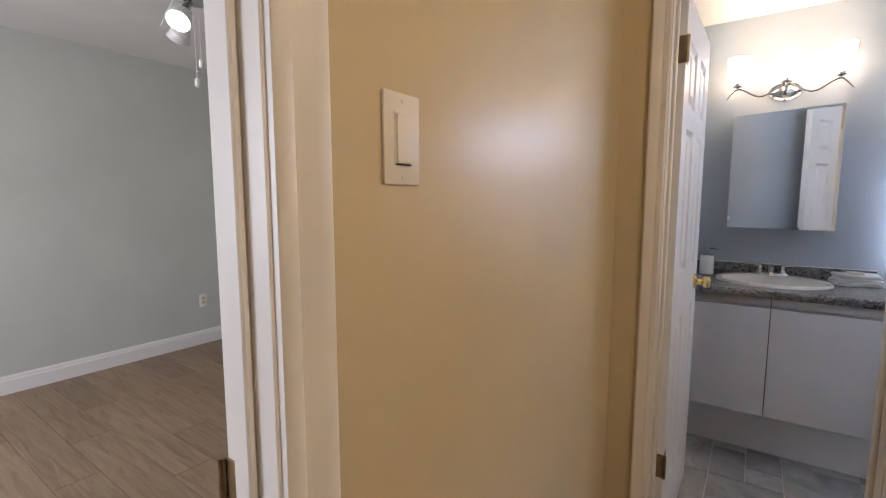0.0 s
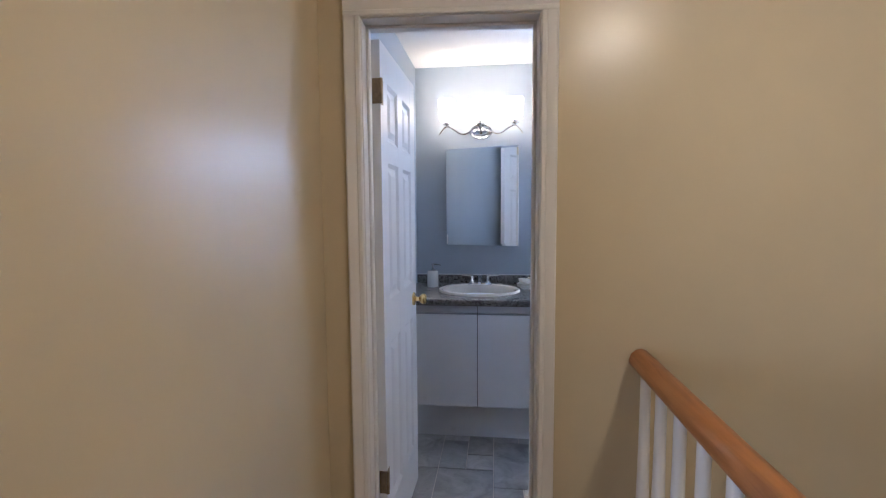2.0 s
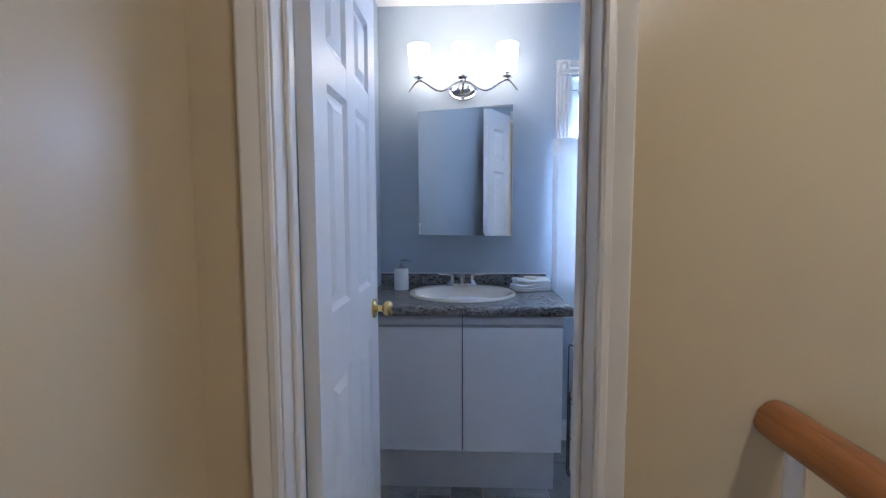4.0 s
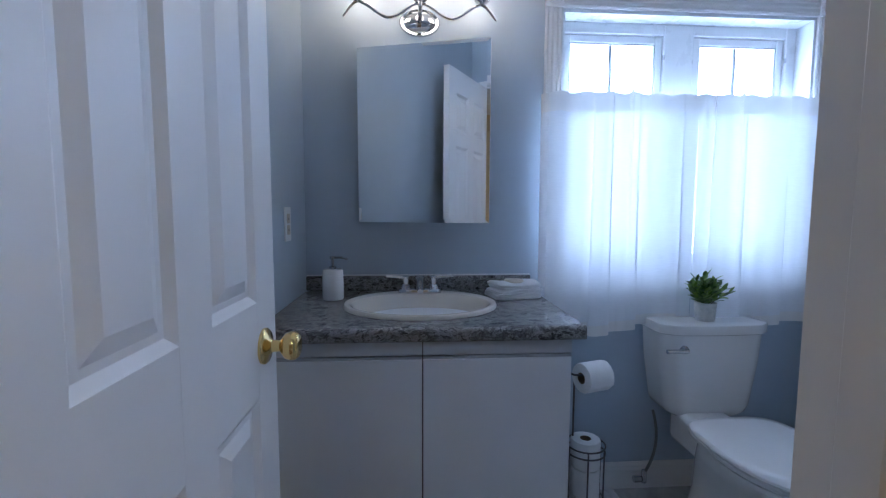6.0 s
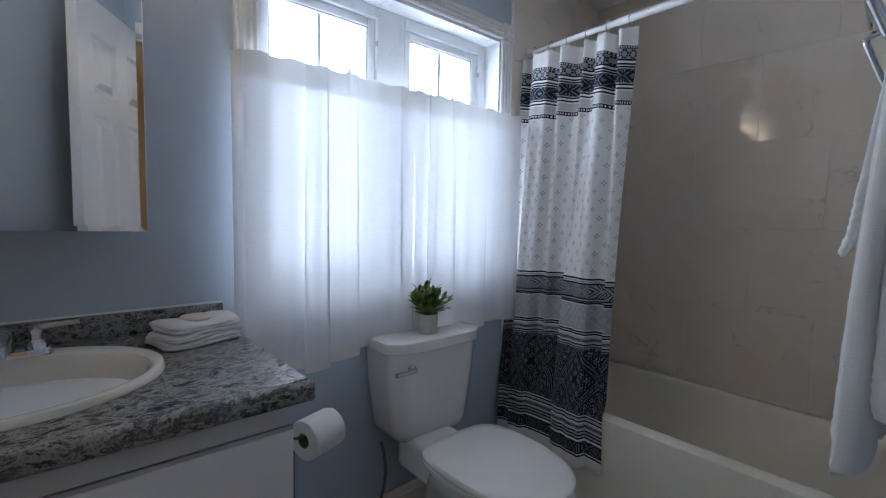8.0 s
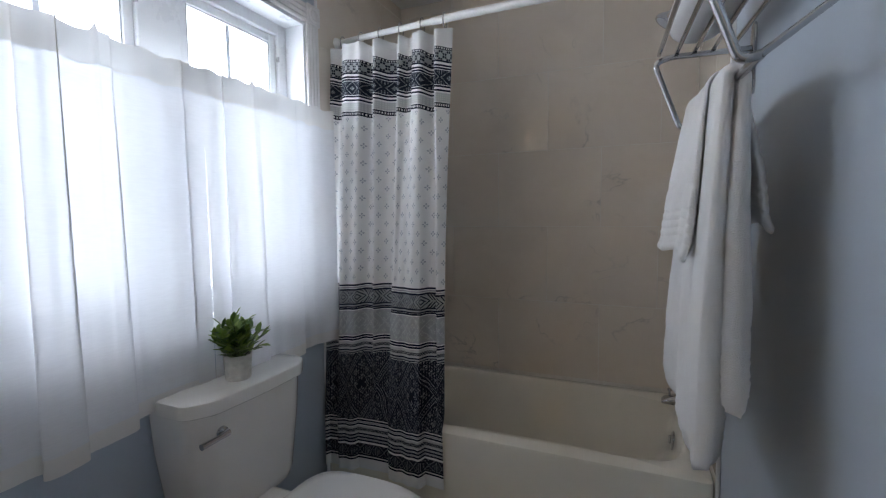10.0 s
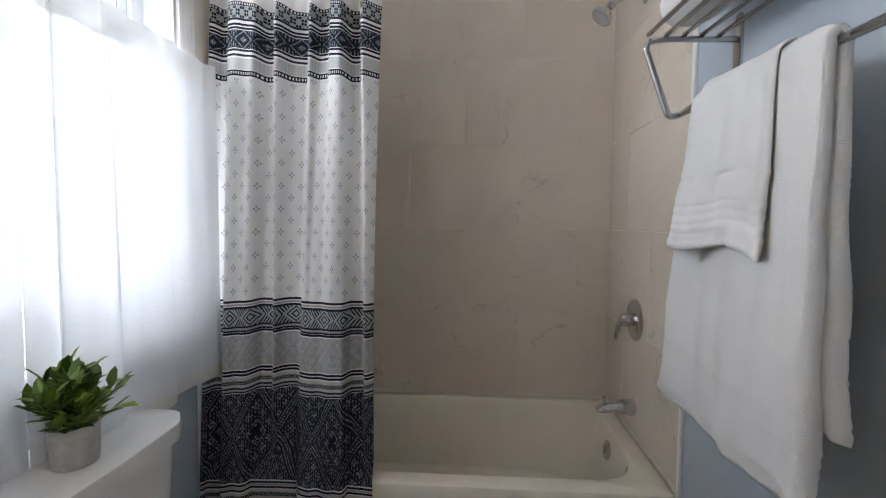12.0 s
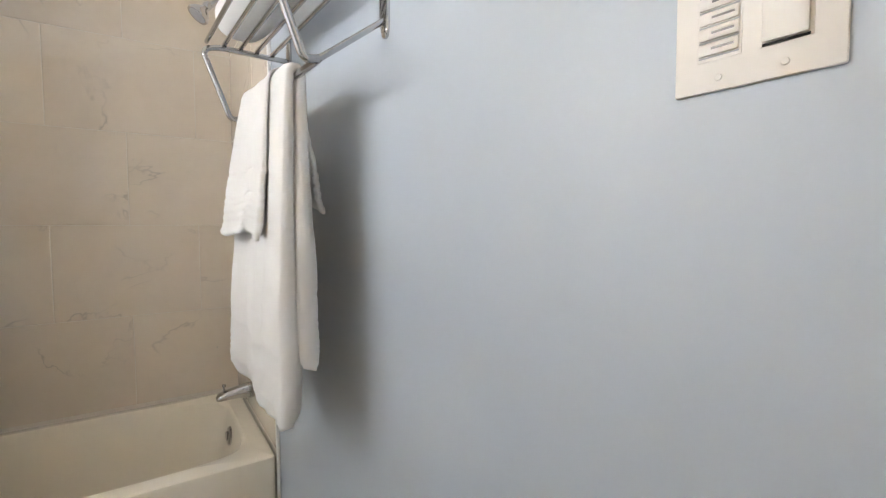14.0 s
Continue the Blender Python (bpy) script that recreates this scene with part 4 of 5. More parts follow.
def folded_cloths():
    """Three loosely folded cloths, each with a visible fold line, and a soap bar in a dip on top."""
    for k, (z, a, c, turn) in enumerate(((0.001, 0.094, 0.066, 16), (0.020, 0.096, 0.064, 22), (0.039, 0.090, 0.062, 19))):
        b = bmesh.new()
        rings = []
        for r, h in ((0.94, 0.0), (1.0, 0.004), (1.0, 0.007), (0.975, 0.0092), (1.0, 0.0115), (0.99, 0.016), (0.93, 0.0195), (0.5, 0.0205)):
            rings.append([Vector((p.x + 0.004 * math.sin(p.y * 60 + k * 2 + h * 200), p.y + 0.003 * math.sin(p.x * 50 + k), z + h + (0.0045 * math.sin(p.x * 38 + k * 2.1) + 0.003 * math.sin(p.y * 55 + k)) * (h / 0.02))) for p in oval(0, 0, 0, a * r, c * r, 56, 7)])
        loft(b, rings)
        b.transform(pose(0.272, 1.250, CZ, 0, 0, turn))
        solid("face_cloth", b, M_TERRY, "folded white terry face cloth stacked on the countertop", "towel", "stacked face cloths")
    b = bmesh.new()
    loft(b, [[Vector((p.x, p.y, h)) for p in oval(0, 0, 0, 0.040 * r, 0.026 * r, 24, 2.6)] for r, h in ((0.9, 0.0), (1.0, 0.005), (0.9, 0.011), (0.55, 0.013))])
    b.transform(pose(0.270, 1.240, CZ + 0.058, 3, 2, 24))
    solid("soap_bar", b, plain("cream_soap", (0.76, 0.68, 0.56), 0.45), "cream oval soap bar on the folded cloths", "soap")


folded_cloths()

# ---- mirror cabinet, door ajar ----
MZ0, MZ1 = 1.183, 1.838
ML, MR = Vector((-0.318, 1.351)), Vector((0.168, 1.211))
cab = thing("mirror_cabinet", (0, D, MZ0), "frameless mirror medicine cabinet with its door ajar", "mirror cabinet")
b = bmesh.new()
for x0, x1, y0, y1, z0, z1 in ((-0.316, -0.304, 1.366, D - 0.001, MZ0 + 0.006, MZ1 - 0.006), (0.128, 0.140, 1.366, D - 0.001, MZ0 + 0.006, MZ1 - 0.006), (-0.304, 0.128, 1.366, D - 0.001, MZ0 + 0.006, MZ0 + 0.018), (-0.304, 0.128, 1.366, D - 0.001, MZ1 - 0.018, MZ1 - 0.006), (-0.304, 0.128, D - 0.008, D - 0.001, MZ0 + 0.018, MZ1 - 0.018)):
    box(b, x0, x1, y0, y1, z0, z1)
part("body", b, M_WHITE, cab, smooth=False)
across = (MR - ML).normalized()
normal = Vector((across.y, -across.x))


def slab_on(p0, p1, d0, d1, z0, z1, inset=0.0):
    a, c = p0 + across * inset, p1 - across * inset
    loop = [a + normal * d0, c + normal * d0, c + normal * d1, a + normal * d1]
    return [[Vector((*q, z)) for q in loop] for z in (z0 + inset, z1 - inset)]


mdoor = part("mirror_door", loft(bmesh.new(), slab_on(ML, MR, -0.014, -0.001, MZ0, MZ1)), M_WHITE, cab, smooth=False)
b = bmesh.new()
w = 0.012
o = [(ML, MZ0), (MR, MZ0), (MR, MZ1), (ML, MZ1)]
i = [(ML + across * w, MZ0 + w), (MR - across * w, MZ0 + w), (MR - across * w, MZ1 - w), (ML + across * w, MZ1 - w)]
vo = [b.verts.new((*(p), z)) for p, z in o]
vi = [b.verts.new((*(p + normal * 0.0016), z)) for p, z in i]
for k in range(4):
    b.faces.new((vo[k], vo[(k + 1) % 4], vi[(k + 1) % 4], vi[k]))
b.faces.new(vi)
part("mirror", b, M_MIRROR, mdoor, "bevelled mirror glass", False)

# ---- vanity light ----
LX, LZ = -0.080, 1.953
lamp = thing("vanity_light", (LX, D, LZ), "three-light chrome vanity fixture with lit frosted glass shades", "wall lamp")
b = loft(bmesh.new(), [[Vector((p.x, D - d, p.y)) for p in oval(LX, LZ + 0.012, 0, 0.080 * r, 0.052 * r, 40)] for r, d in ((1, 0.0), (1, 0.008), (0.94, 0.014), (0.80, 0.012), (0.72, 0.016), (0.45, 0.030), (0.1, 0.034))])
part("back_plate", b, M_CHROME, lamp)
AY = D - 0.145
part("stem", tube(bmesh.new(), rounded([(LX, D - 0.02, LZ + 0.008), (LX, AY, LZ + 0.004), (LX, AY, LZ + 0.034)], 0.02), 0.008), M_CHROME, lamp)
for s in (-1, 1):
    pts = [(LX + s * t * 0.278, AY, LZ + 0.026 * math.cos(2 * math.pi * t / 0.82) - 0.20 * max(0, t - 0.84)) for t in (k / 28 for k in range(29))]
    part("arm", tube(bmesh.new(), pts, [0.0055] * 24 + [0.005, 0.0046, 0.004, 0.0034, 0.0028], 8), M_CHROME, lamp, "wavy chrome arm")
for k in (-1, 0, 1):
    cx = LX + k * 0.226
    part("socket_cup", lathe(bmesh.new(), [(0.006, 0.024), (0.006, 0.034), (0.024, 0.038), (0.028, 0.043), (0.012, 0.048), (0.012, 0.056), (0.022, 0.060), (0.0, 0.061)], (cx, AY, LZ)), M_CHROME, lamp)
    glass_shade = part("shade", loft(bmesh.new(), [oval(cx, AY, LZ + h, r, r, 28) for r, h in ((0.024, 0.060), (0.042, 0.064), (0.048, 0.075), (0.053, 0.14), (0.057, 0.200), (0.054, 0.200), (0.050, 0.14), (0.045, 0.078), (0.020, 0.066))], False), M_SHADE, lamp, "lit frosted glass shade")
    part("bulb", lathe(bmesh.new(), [(0.010, 0.062), (0.012, 0.080), (0.020, 0.100), (0.023, 0.118), (0.019, 0.136), (0.009, 0.144), (0.0, 0.146)], (cx, AY, LZ), segs=16), M_BULB, glass_shade, "lit bulb")


def outlet(name, centre, face, label, category, inserts, size=1.0, cover=M_PLATE):
    """A wall plate on an x or y face; inserts: 'rocker', 'dimmer', 'duplex'."""
    cx, cy, cz = centre
    ax, sgn = face
    P = (lambda a, d, z: Vector((cx + a, cy + sgn * d, cz + z))) if ax == "y" else (lambda a, d, z: Vector((cx + sgn * d, cy + a, cz + z)))

    def blk(a0, a1, d0, d1, z0, z1, bev=0.0):
        a0, a1, z0, z1 = a0 * size, a1 * size, z0 * size, z1 * size
        bb = bmesh.new()
        p, q = P(a0, d0, z0), P(a1, d1, z1)
        return box(bb, min(p.x, q.x), max(p.x, q.x), min(p.y, q.y), max(p.y, q.y), min(p.z, q.z), max(p.z, q.z), bev)
    half = 0.0355 + 0.023 * (len(inserts) - 1)
    ob = thing(name, centre, label, category)
    part("cover_plate", blk(-half, half, 0, 0.0055, -0.0585, 0.0585, 0.002), cover, ob)
    for k, kind in enumerate(inserts):
        a = (k - (len(inserts) - 1) / 2) * 0.046
        nrm = P(0, 1, 0) - P(0, 0, 0)
        for z in (-0.048, 0.048):
            part("screw", lathe(bmesh.new(), [(0.0032, 0), (0.0028, 0.001)], P(a * size, 0.0056, z * size), nrm, 10), M_PLATE, ob)
        if kind == "rocker":
            part("surround", blk(a - 0.0168, a + 0.0168, 0.0056, 0.0066, -0.0335, 0.0335), M_PLATE, ob)
            part("rocker", blk(a - 0.0148, a + 0.0148, 0.0067, 0.0105, -0.031, 0.031, 0.0015), M_PLATE, ob)
            # shade below the rocker, laid on as a dark slip
            part("rocker_gap", blk(a - 0.0150, a + 0.0150, 0.0068, 0.0072, -0.0335, -0.0315), M_DARK, ob)
        if kind == "dimmer":
            part("surround", blk(a - 0.0168, a + 0.0168, 0.0056, 0.0064, -0.0335, 0.0335), M_PLATE, ob)
            part("paddle", blk(a - 0.0148, a + 0.002, 0.0065, 0.0105, -0.030, 0.031, 0.0015), M_PLATE, ob)
            part("slider", blk(a + 0.006, a + 0.012, 0.0065, 0.0125, -0.004, 0.012, 0.001), M_PLATE, ob)
            # dark slip painting the shaded gap below the paddle
            part("slot", blk(a - 0.0150, a + 0.0150, 0.0066, 0.0069, -0.0335, -0.0312), M_DARK, ob)
        if kind == "timer":
            part("surround", blk(a - 0.0168, a + 0.0168, 0.0056, 0.0064, -0.0335, 0.0335), M_PLATE, ob)
            for r in range(5):
                z = 0.026 - r * 0.0125
                part("button", blk(a - 0.0150, a + 0.0150, 0.0065, 0.0085, z - 0.005, z + 0.005, 0.001), M_PLATE, ob)
                part("caption", blk(a - 0.0120, a + 0.0050, 0.0086, 0.0088, z - 0.0006, z + 0.0012), M_WIRE, ob, "small dark printed line")
                # grey slip in place of the shade between buttons
                part("button_gap", blk(a - 0.0150, a + 0.0150, 0.0066, 0.0069, z - 0.0068, z - 0.0056), M_MIDGREY, ob)
        if kind == "duplex":
            for z in (-0.0195, 0.0195):
                part("socket", blk(a - 0.0165, a + 0.0165, 0.0056, 0.0075, z - 0.0165, z + 0.0165, 0.001), M_BEIGE, ob)
                for dx in (-0.006, 0.006):
                    # socket holes are flat: their inner shade is a dark slip
                    part("slot", blk(a + dx - 0.001, a + dx + 0.001, 0.0076, 0.0078, z - 0.004, z + 0.005), M_DARK, ob)
    return ob


outlet("wall_outlet", (XL, 1.163, 1.180), ("x", 1), "beige double outlet in a white plate above the counter", "outlet", ["duplex"], 1.0, M_WHITE)
outlet("hall_switch", (HX, -1.428, 1.427), ("x", 1), "almond rocker switch on the yellow hall wall", "light switch", ["rocker"], 1.02)
slanted(outlet("bathroom_switch", (0.286, YN, 1.390), ("y", 1), "two-gang almond plate with fan timer and rocker switch", "light switch", ["rocker", "timer"], 1.09))
outlet("bedroom_outlet", (BX, 0.215, 0.41), ("x", 1), "almond outlet low on the grey bedroom wall", "outlet", ["duplex"])

# ---- toilet ----
TC = 1.060
wc = thing("toilet", (TC, 1.1, 0), "white two-piece toilet with its lid closed", "toilet")


def cut_corners(z, half, depth, cut, rise=0.0):
    """A tank section: square at the wall, its front corners cut off and softly rounded."""
    yb, yf = 1.428, 1.428 - depth
    c = TC + 0.031
    pts = [(c, yb), (c + half, yb), (c + half, yf + cut * 0.8), (c + half - cut, yf + rise), (c, yf), (c - half + cut, yf + rise), (c - half, yf + cut * 0.8), (c - half, yb), (c, yb)]
    return [Vector((p.x, p.y, z)) for p in rounded([Vector((x, y, 0)) for x, y in pts], 0.022, 5)[:-1]]


tank = [(0.400, 0.140, 0.172, 0.030), (0.415, 0.168, 0.184, 0.045), (0.44, 0.180, 0.190, 0.050), (0.62, 0.208, 0.196, 0.055), (0.744, 0.217, 0.200, 0.058)]
b = loft(bmesh.new(), [cut_corners(z, h, d, c, 0.006) for z, h, d, c in tank])
part("tank", b, M_PORC, wc)
b = loft(bmesh.new(), [cut_corners(z, 0.230 - k, 0.214 - k, 0.062, 0.007) for z, k in ((0.745, 0.005), (0.748, 0.001), (0.778, 0.0), (0.784, 0.002), (0.787, 0.008), (0.788, 0.05))])
part("tank_lid", b, M_PORC, wc)
lx, ly, lz = TC - 0.150, 1.233, 0.688
b = lathe(bmesh.new(), [(0.017, 0), (0.016, 0.008), (0.009, 0.012), (0.008, 0.020)], (lx + 0.04, ly, lz), (0, -1, 0), 16)
tube(b, [(lx + 0.046, ly - 0.018, lz + 0.001), (lx + 0.01, ly - 0.023, lz + 0.001), (lx - 0.042, ly - 0.024, lz + 0.001)], [0.010, 0.0075, 0.0085], 10)
part("flush_lever", b, M_CHROME, wc, "chrome flush lever")
BYC = 0.925
b = loft(bmesh.new(), [oval(TC, y, z, a, c, 48, p, f) for y, z, a, c, p, f in ((1.06, 0.0, 0.115, 0.20, 3, 0.1), (1.06, 0.05, 0.110, 0.19, 3, 0.05), (1.05, 0.16, 0.105, 0.18, 2.6, 0.1), (1.0, 0.29, 0.135, 0.20, 2.4, 0.2), (0.95, 0.365, 0.174, 0.205, 2.3, 0.25), (BYC, 0.410, 0.185, 0.205, 2.3, 0.28), (BYC, 0.421, 0.182, 0.202, 2.3, 0.28))])
box(b, TC - 0.10, TC + 0.10, 1.10, 1.34, 0.28, 0.423, 0.03, 3)
part("bowl", b, M_PORC, wc)
part("seat", loft(bmesh.new(), [oval(TC, BYC + 0.005, z, 0.188 * r, 0.205 * r, 48, 2.3, 0.29, 4.0) for r, z in ((0.97, 0.424), (1, 0.428), (1, 0.437), (0.98, 0.441))]), M_PORC, wc)
part("lid", loft(bmesh.new(), [oval(TC, BYC + 0.005, z, 0.190 * r, 0.207 * r, 48, 2.3, 0.29, 4.0) for r, z in ((0.98, 0.443), (1, 0.447), (0.995, 0.455), (0.96, 0.462), (0.80, 0.466), (0.3, 0.468))]), M_PORC, wc)
for s in (-1, 1):
    part("seat_hinge", one_box(TC + s * 0.075 - 0.018, TC + s * 0.075 + 0.018, 1.128, 1.150, 0.424, 0.444, 0.006), M_PORC, wc)
b = tube(bmesh.new(), arc((TC - 0.17, 1.33, 0.40), (TC - 0.12, 1.33, 0.24), (TC - 0.175, 1.37, 0.10), 12), 0.006, 8)
part("supply_hose", b, M_HOSE, wc, "dark braided supply hose")
b = lathe(bmesh.new(), [(0.012, 0), (0.012, 0.05), (0.008, 0.055)], (TC - 0.175, 1.37, 0.06), segs=12)
lathe(b, [(0.014, 0), (0.014, 0.03)], (TC - 0.190, 1.37, 0.075), (-1, 0, 0), 12)
part("stop_valve", b, M_CHROME, wc, "chrome stop valve")

# ---- potted plant ----
px, py, pz = 1.072, 1.298, 0.7885
plant = thing("potted_plant", (px, py, pz), "leafy green plant in a cement pot on the toilet tank", "plant")
part("pot", lathe(bmesh.new(), [(0.034, 0), (0.036, 0.003), (0.040, 0.070), (0.041, 0.075), (0.037, 0.075), (0.036, 0.064), (0.0, 0.062)], (px, py, pz)), M_POT, plant)
rnd = random.Random(5)
leaves, stems = bmesh.new(), bmesh.new()
for k in range(34):
    a, lean = rnd.uniform(0, 6.283), rnd.uniform(0.1, 1.15)
    ln = rnd.uniform(0.078, 0.122) * (1.05 - 0.25 * lean / 1.15)
    d = Vector((math.cos(a) * math.sin(lean), math.sin(a) * math.sin(lean), math.cos(lean)))
    p0 = Vector((px + rnd.uniform(-0.015, 0.015), py + rnd.uniform(-0.015, 0.015), pz + 0.062))
    p1 = p0 + d * ln
    tube(stems, [p0, p0.lerp(p1, 0.5) + Vector((0, 0, 0.006)), p1], 0.0014, 5)
    for j in range(9):
        f = 0.3 + 0.7 * j / 8
        c = p0.lerp(p1, f) + Vector((0, 0, 0.004))
        ld = (d * 0.5 + Vector((rnd.uniform(-1, 1), rnd.uniform(-1, 1), rnd.uniform(-0.1, 0.7)))).normalized()
        side = ld.cross(Vector((0, 0, 1))).normalized()
        up = side.cross(ld)
        L, W = rnd.uniform(0.030, 0.050), rnd.uniform(0.0070, 0.0110)
        q = [c, c + ld * L * 0.35 + side * W, c + ld * L * 0.75 + side * W * 0.7, c + ld * L - up * 0.003, c + ld * L * 0.75 - side * W * 0.7, c + ld * L * 0.35 - side * W]
        m1, m2 = c + ld * L * 0.35 - up * 0.0025, c + ld * L * 0.75 - up * 0.0025
        v = [leaves.verts.new(x) for x in q]
        w1, w2 = leaves.verts.new(m1), leaves.verts.new(m2)
        for f4 in ((v[0], v[1], w1), (v[1], v[2], w2, w1), (v[2], v[3], w2), (v[0], w1, v[5]), (v[5], w1, w2, v[4]), (v[4], w2, v[3])):
            leaves.faces.new(f4)
tagged(part("foliage", leaves, M_LEAF, plant), "many small pointed green leaves", kind="stuff")
part("stem", stems, M_STEM, plant)

# ---- toilet paper stand ----
sx, sy = 0.505, 1.085
stand = thing("toilet_paper_stand", (sx, sy, 0), "dark wire toilet paper stand with spare rolls", "paper holder")
ring = lambda z, r: [(sx + r * math.cos(t), sy + r * math.sin(t), z) for t in (2 * math.pi * k / 28 for k in range(29))]
for z in (0.012, 0.20, 0.375, 0.40):
    part("ring", tube(bmesh.new(), ring(z, 0.068), 0.003, 8), M_WIRE, stand)
for k in range(6):
    a = 2 * math.pi * k / 6 + 0.3
    part("upright", tube(bmesh.new(), [(sx + 0.068 * math.cos(a), sy + 0.068 * math.sin(a), 0.0), (sx + 0.068 * math.cos(a), sy + 0.068 * math.sin(a), 0.40)], 0.003, 8), M_WIRE, stand)
b = tube(bmesh.new(), rounded([(sx - 0.066, sy + 0.01, 0.02), (sx - 0.066, sy + 0.01, 0.66), (sx - 0.055, sy - 0.030, 0.662), (sx + 0.075, sy + 0.006, 0.662)], 0.02), 0.0035, 8)
tube(b, rounded([(sx - 0.040, sy + 0.02, 0.02), (sx - 0.040, sy + 0.02, 0.645), (sx - 0.020, sy - 0.01, 0.655)], 0.012), 0.0035, 8)
part("hook_arm", b, M_WIRE, stand)


def paper_roll(centre, axis, label):
    ob = thing("toilet_roll", centre, label, "toilet paper", "toilet rolls")
    part("paper", lathe(bmesh.new(), [(0.020, 0), (0.050, 0.001), (0.052, 0.006), (0.052, 0.094), (0.050, 0.099), (0.020, 0.100), (0.020, 0.0)], centre, axis, 28, False), M_PAPER, ob)
    c = Vector(centre) + Vector(axis).normalized() * 0.001
    part("core", lathe(bmesh.new(), [(0.0198, 0), (0.0198, 0.098), (0.017, 0.098), (0.017, 0.0), (0.0198, 0.0)], c, axis, 20, False), M_CARD, ob, "brown card core")
    return ob


for k in range(4):
    paper_roll((sx, sy, 0.016 + k * 0.1015), (0, 0, 1), "spare white toilet roll upright in the wire stand")
top_roll = paper_roll((sx - 0.035, sy - 0.03, 0.652), (0.95, 0.31, 0), "white toilet roll hanging on the wire stand's arm")
b = bmesh.new()
AXR, SDR = Vector((0.95, 0.31, 0)).normalized(), Vector((0.31, -0.95, 0)).normalized()
cloth(b, 4, 10, lambda a, t: Vector((sx - 0.035, sy - 0.03, 0.652)) + AXR * (0.002 + 0.096 * a) + SDR * (0.053 * math.sin(1.9 * t)) + Vector((0, 0, 0.053 * math.cos(1.9 * t) - 0.02 * max(0, t - 0.8))))
part("loose_sheet", b, M_PAPER, top_roll)

# ---- bathtub ----
RZ = 0.438
tub = thing("bathtub", (2.0, 0.7, 0), "warm white alcove bathtub with a plain apron", "bathtub")
TY0, TY1, TXF, TXB = YN + 0.012, D - 0.012, 1.640, XR - 0.002
ccx, ccy = (TXF + TXB) / 2 + 0.008, (TY0 + TY1) / 2
hw, hl = (TXB - TXF) / 2, (TY1 - TY0) / 2


def tub_loop(a, c, z, p, n=64):
    return oval(ccx, ccy, z, a, c, n, p)


b = bmesh.new()
sq = lambda k, z: [Vector((min(max(q.x, TXF + k), TXB - k), min(max(q.y, TY0 + k), TY1 - k), z)) for q in oval((TXF + TXB) / 2, ccy, z, hw * 1.0, hl * 1.0, 64, 40)]
loft(b, [sq(0.0, 0.0), sq(0.0, RZ - 0.016), sq(0.004, RZ - 0.005), sq(0.014, RZ), tub_loop(hw - 0.055, hl - 0.062, RZ, 7), tub_loop(hw - 0.066, hl - 0.074, RZ - 0.012, 6), tub_loop(hw - 0.085, hl - 0.10, RZ - 0.15, 4.6), tub_loop(hw - 0.115, hl - 0.15, RZ - 0.29, 4), tub_loop(hw - 0.17, hl - 0.22, RZ - 0.325, 3.5), tub_loop(0.05, 0.2, RZ - 0.33, 2.5)])
part("shell", b, M_TUB, tub)
b = lathe(bmesh.new(), [(0.036, 0), (0.036, 0.006), (0.030, 0.010), (0.0, 0.011)], (2.035, 0.052, 0.372), (0, 1, 0.10))
box(b, 2.029, 2.041, 0.058, 0.070, 0.360, 0.392, 0.003)
part("overflow_plate", b, M_CHROME, tub, "chrome overflow plate")

# ---- shower fittings on the tiled end wall ----
valve = thing("shower_valve", (2.03, YN + 0.012, 0.87), "chrome shower valve with a lever handle", "shower valve")
part("escutcheon", lathe(bmesh.new(), [(0.078, 0), (0.078, 0.004), (0.070, 0.010), (0.045, 0.014), (0.030, 0.016)], (2.034, YN + 0.0095, 0.878), (0, 1, 0), 40), M_CHROME, valve)
b = lathe(bmesh.new(), [(0.026, 0.014), (0.024, 0.045), (0.020, 0.056), (0.0, 0.060)], (2.034, YN + 0.0095, 0.878), (0, 1, 0))
tube(b, [(2.034, YN + 0.055, 0.882), (2.039, YN + 0.072, 0.851), (2.044, YN + 0.078, 0.801)], [0.013, 0.010, 0.008], 12)
part("handle", b, M_CHROME, valve)
spout = thing("tub_spout", (2.03, YN + 0.012, 0.545), "chrome tub spout over the bathtub", "faucet")
b = loft(bmesh.new(), [[Vector((2.03 + 0.030 * r * math.cos(t), YN + 0.010 + y, 0.545 - dz + 0.030 * r * math.sin(t) * h)) for t in (2 * math.pi * k / 24 for k in range(24))] for y, r, h, dz in ((0, 1.05, 1, 0), (0.012, 1.05, 1, 0), (0.05, 0.95, 0.9, 0.0), (0.10, 0.86, 0.75, 0.005), (0.128, 0.80, 0.62, 0.010), (0.136, 0.6, 0.4, 0.014))])
part("body", b, M_CHROME, spout)
part("diverter", lathe(bmesh.new(), [(0.005, 0), (0.004, 0.018), (0.008, 0.020), (0.007, 0.028), (0, 0.029)], (2.03, YN + 0.118, 0.556), segs=12), M_CHROME, spout)
head = thing("shower_fixture", (2.03, YN + 0.012, 2.0), "chrome shower head on a bent arm", "shower")
pts = rounded([(2.03, YN + 0.010, 2.062), (2.03, YN + 0.080, 2.062), (2.03, YN + 0.135, 2.025)], 0.04)
b = tube(bmesh.new(), pts, 0.0105, 12)
lathe(b, [(0.030, 0), (0.028, 0.005), (0.012, 0.010)], (2.03, YN + 0.0095, 2.062), (0, 1, 0), 20)
part("arm", b, M_CHROME, head)
ax = Vector((-0.05, 0.62, -0.78)).normalized()
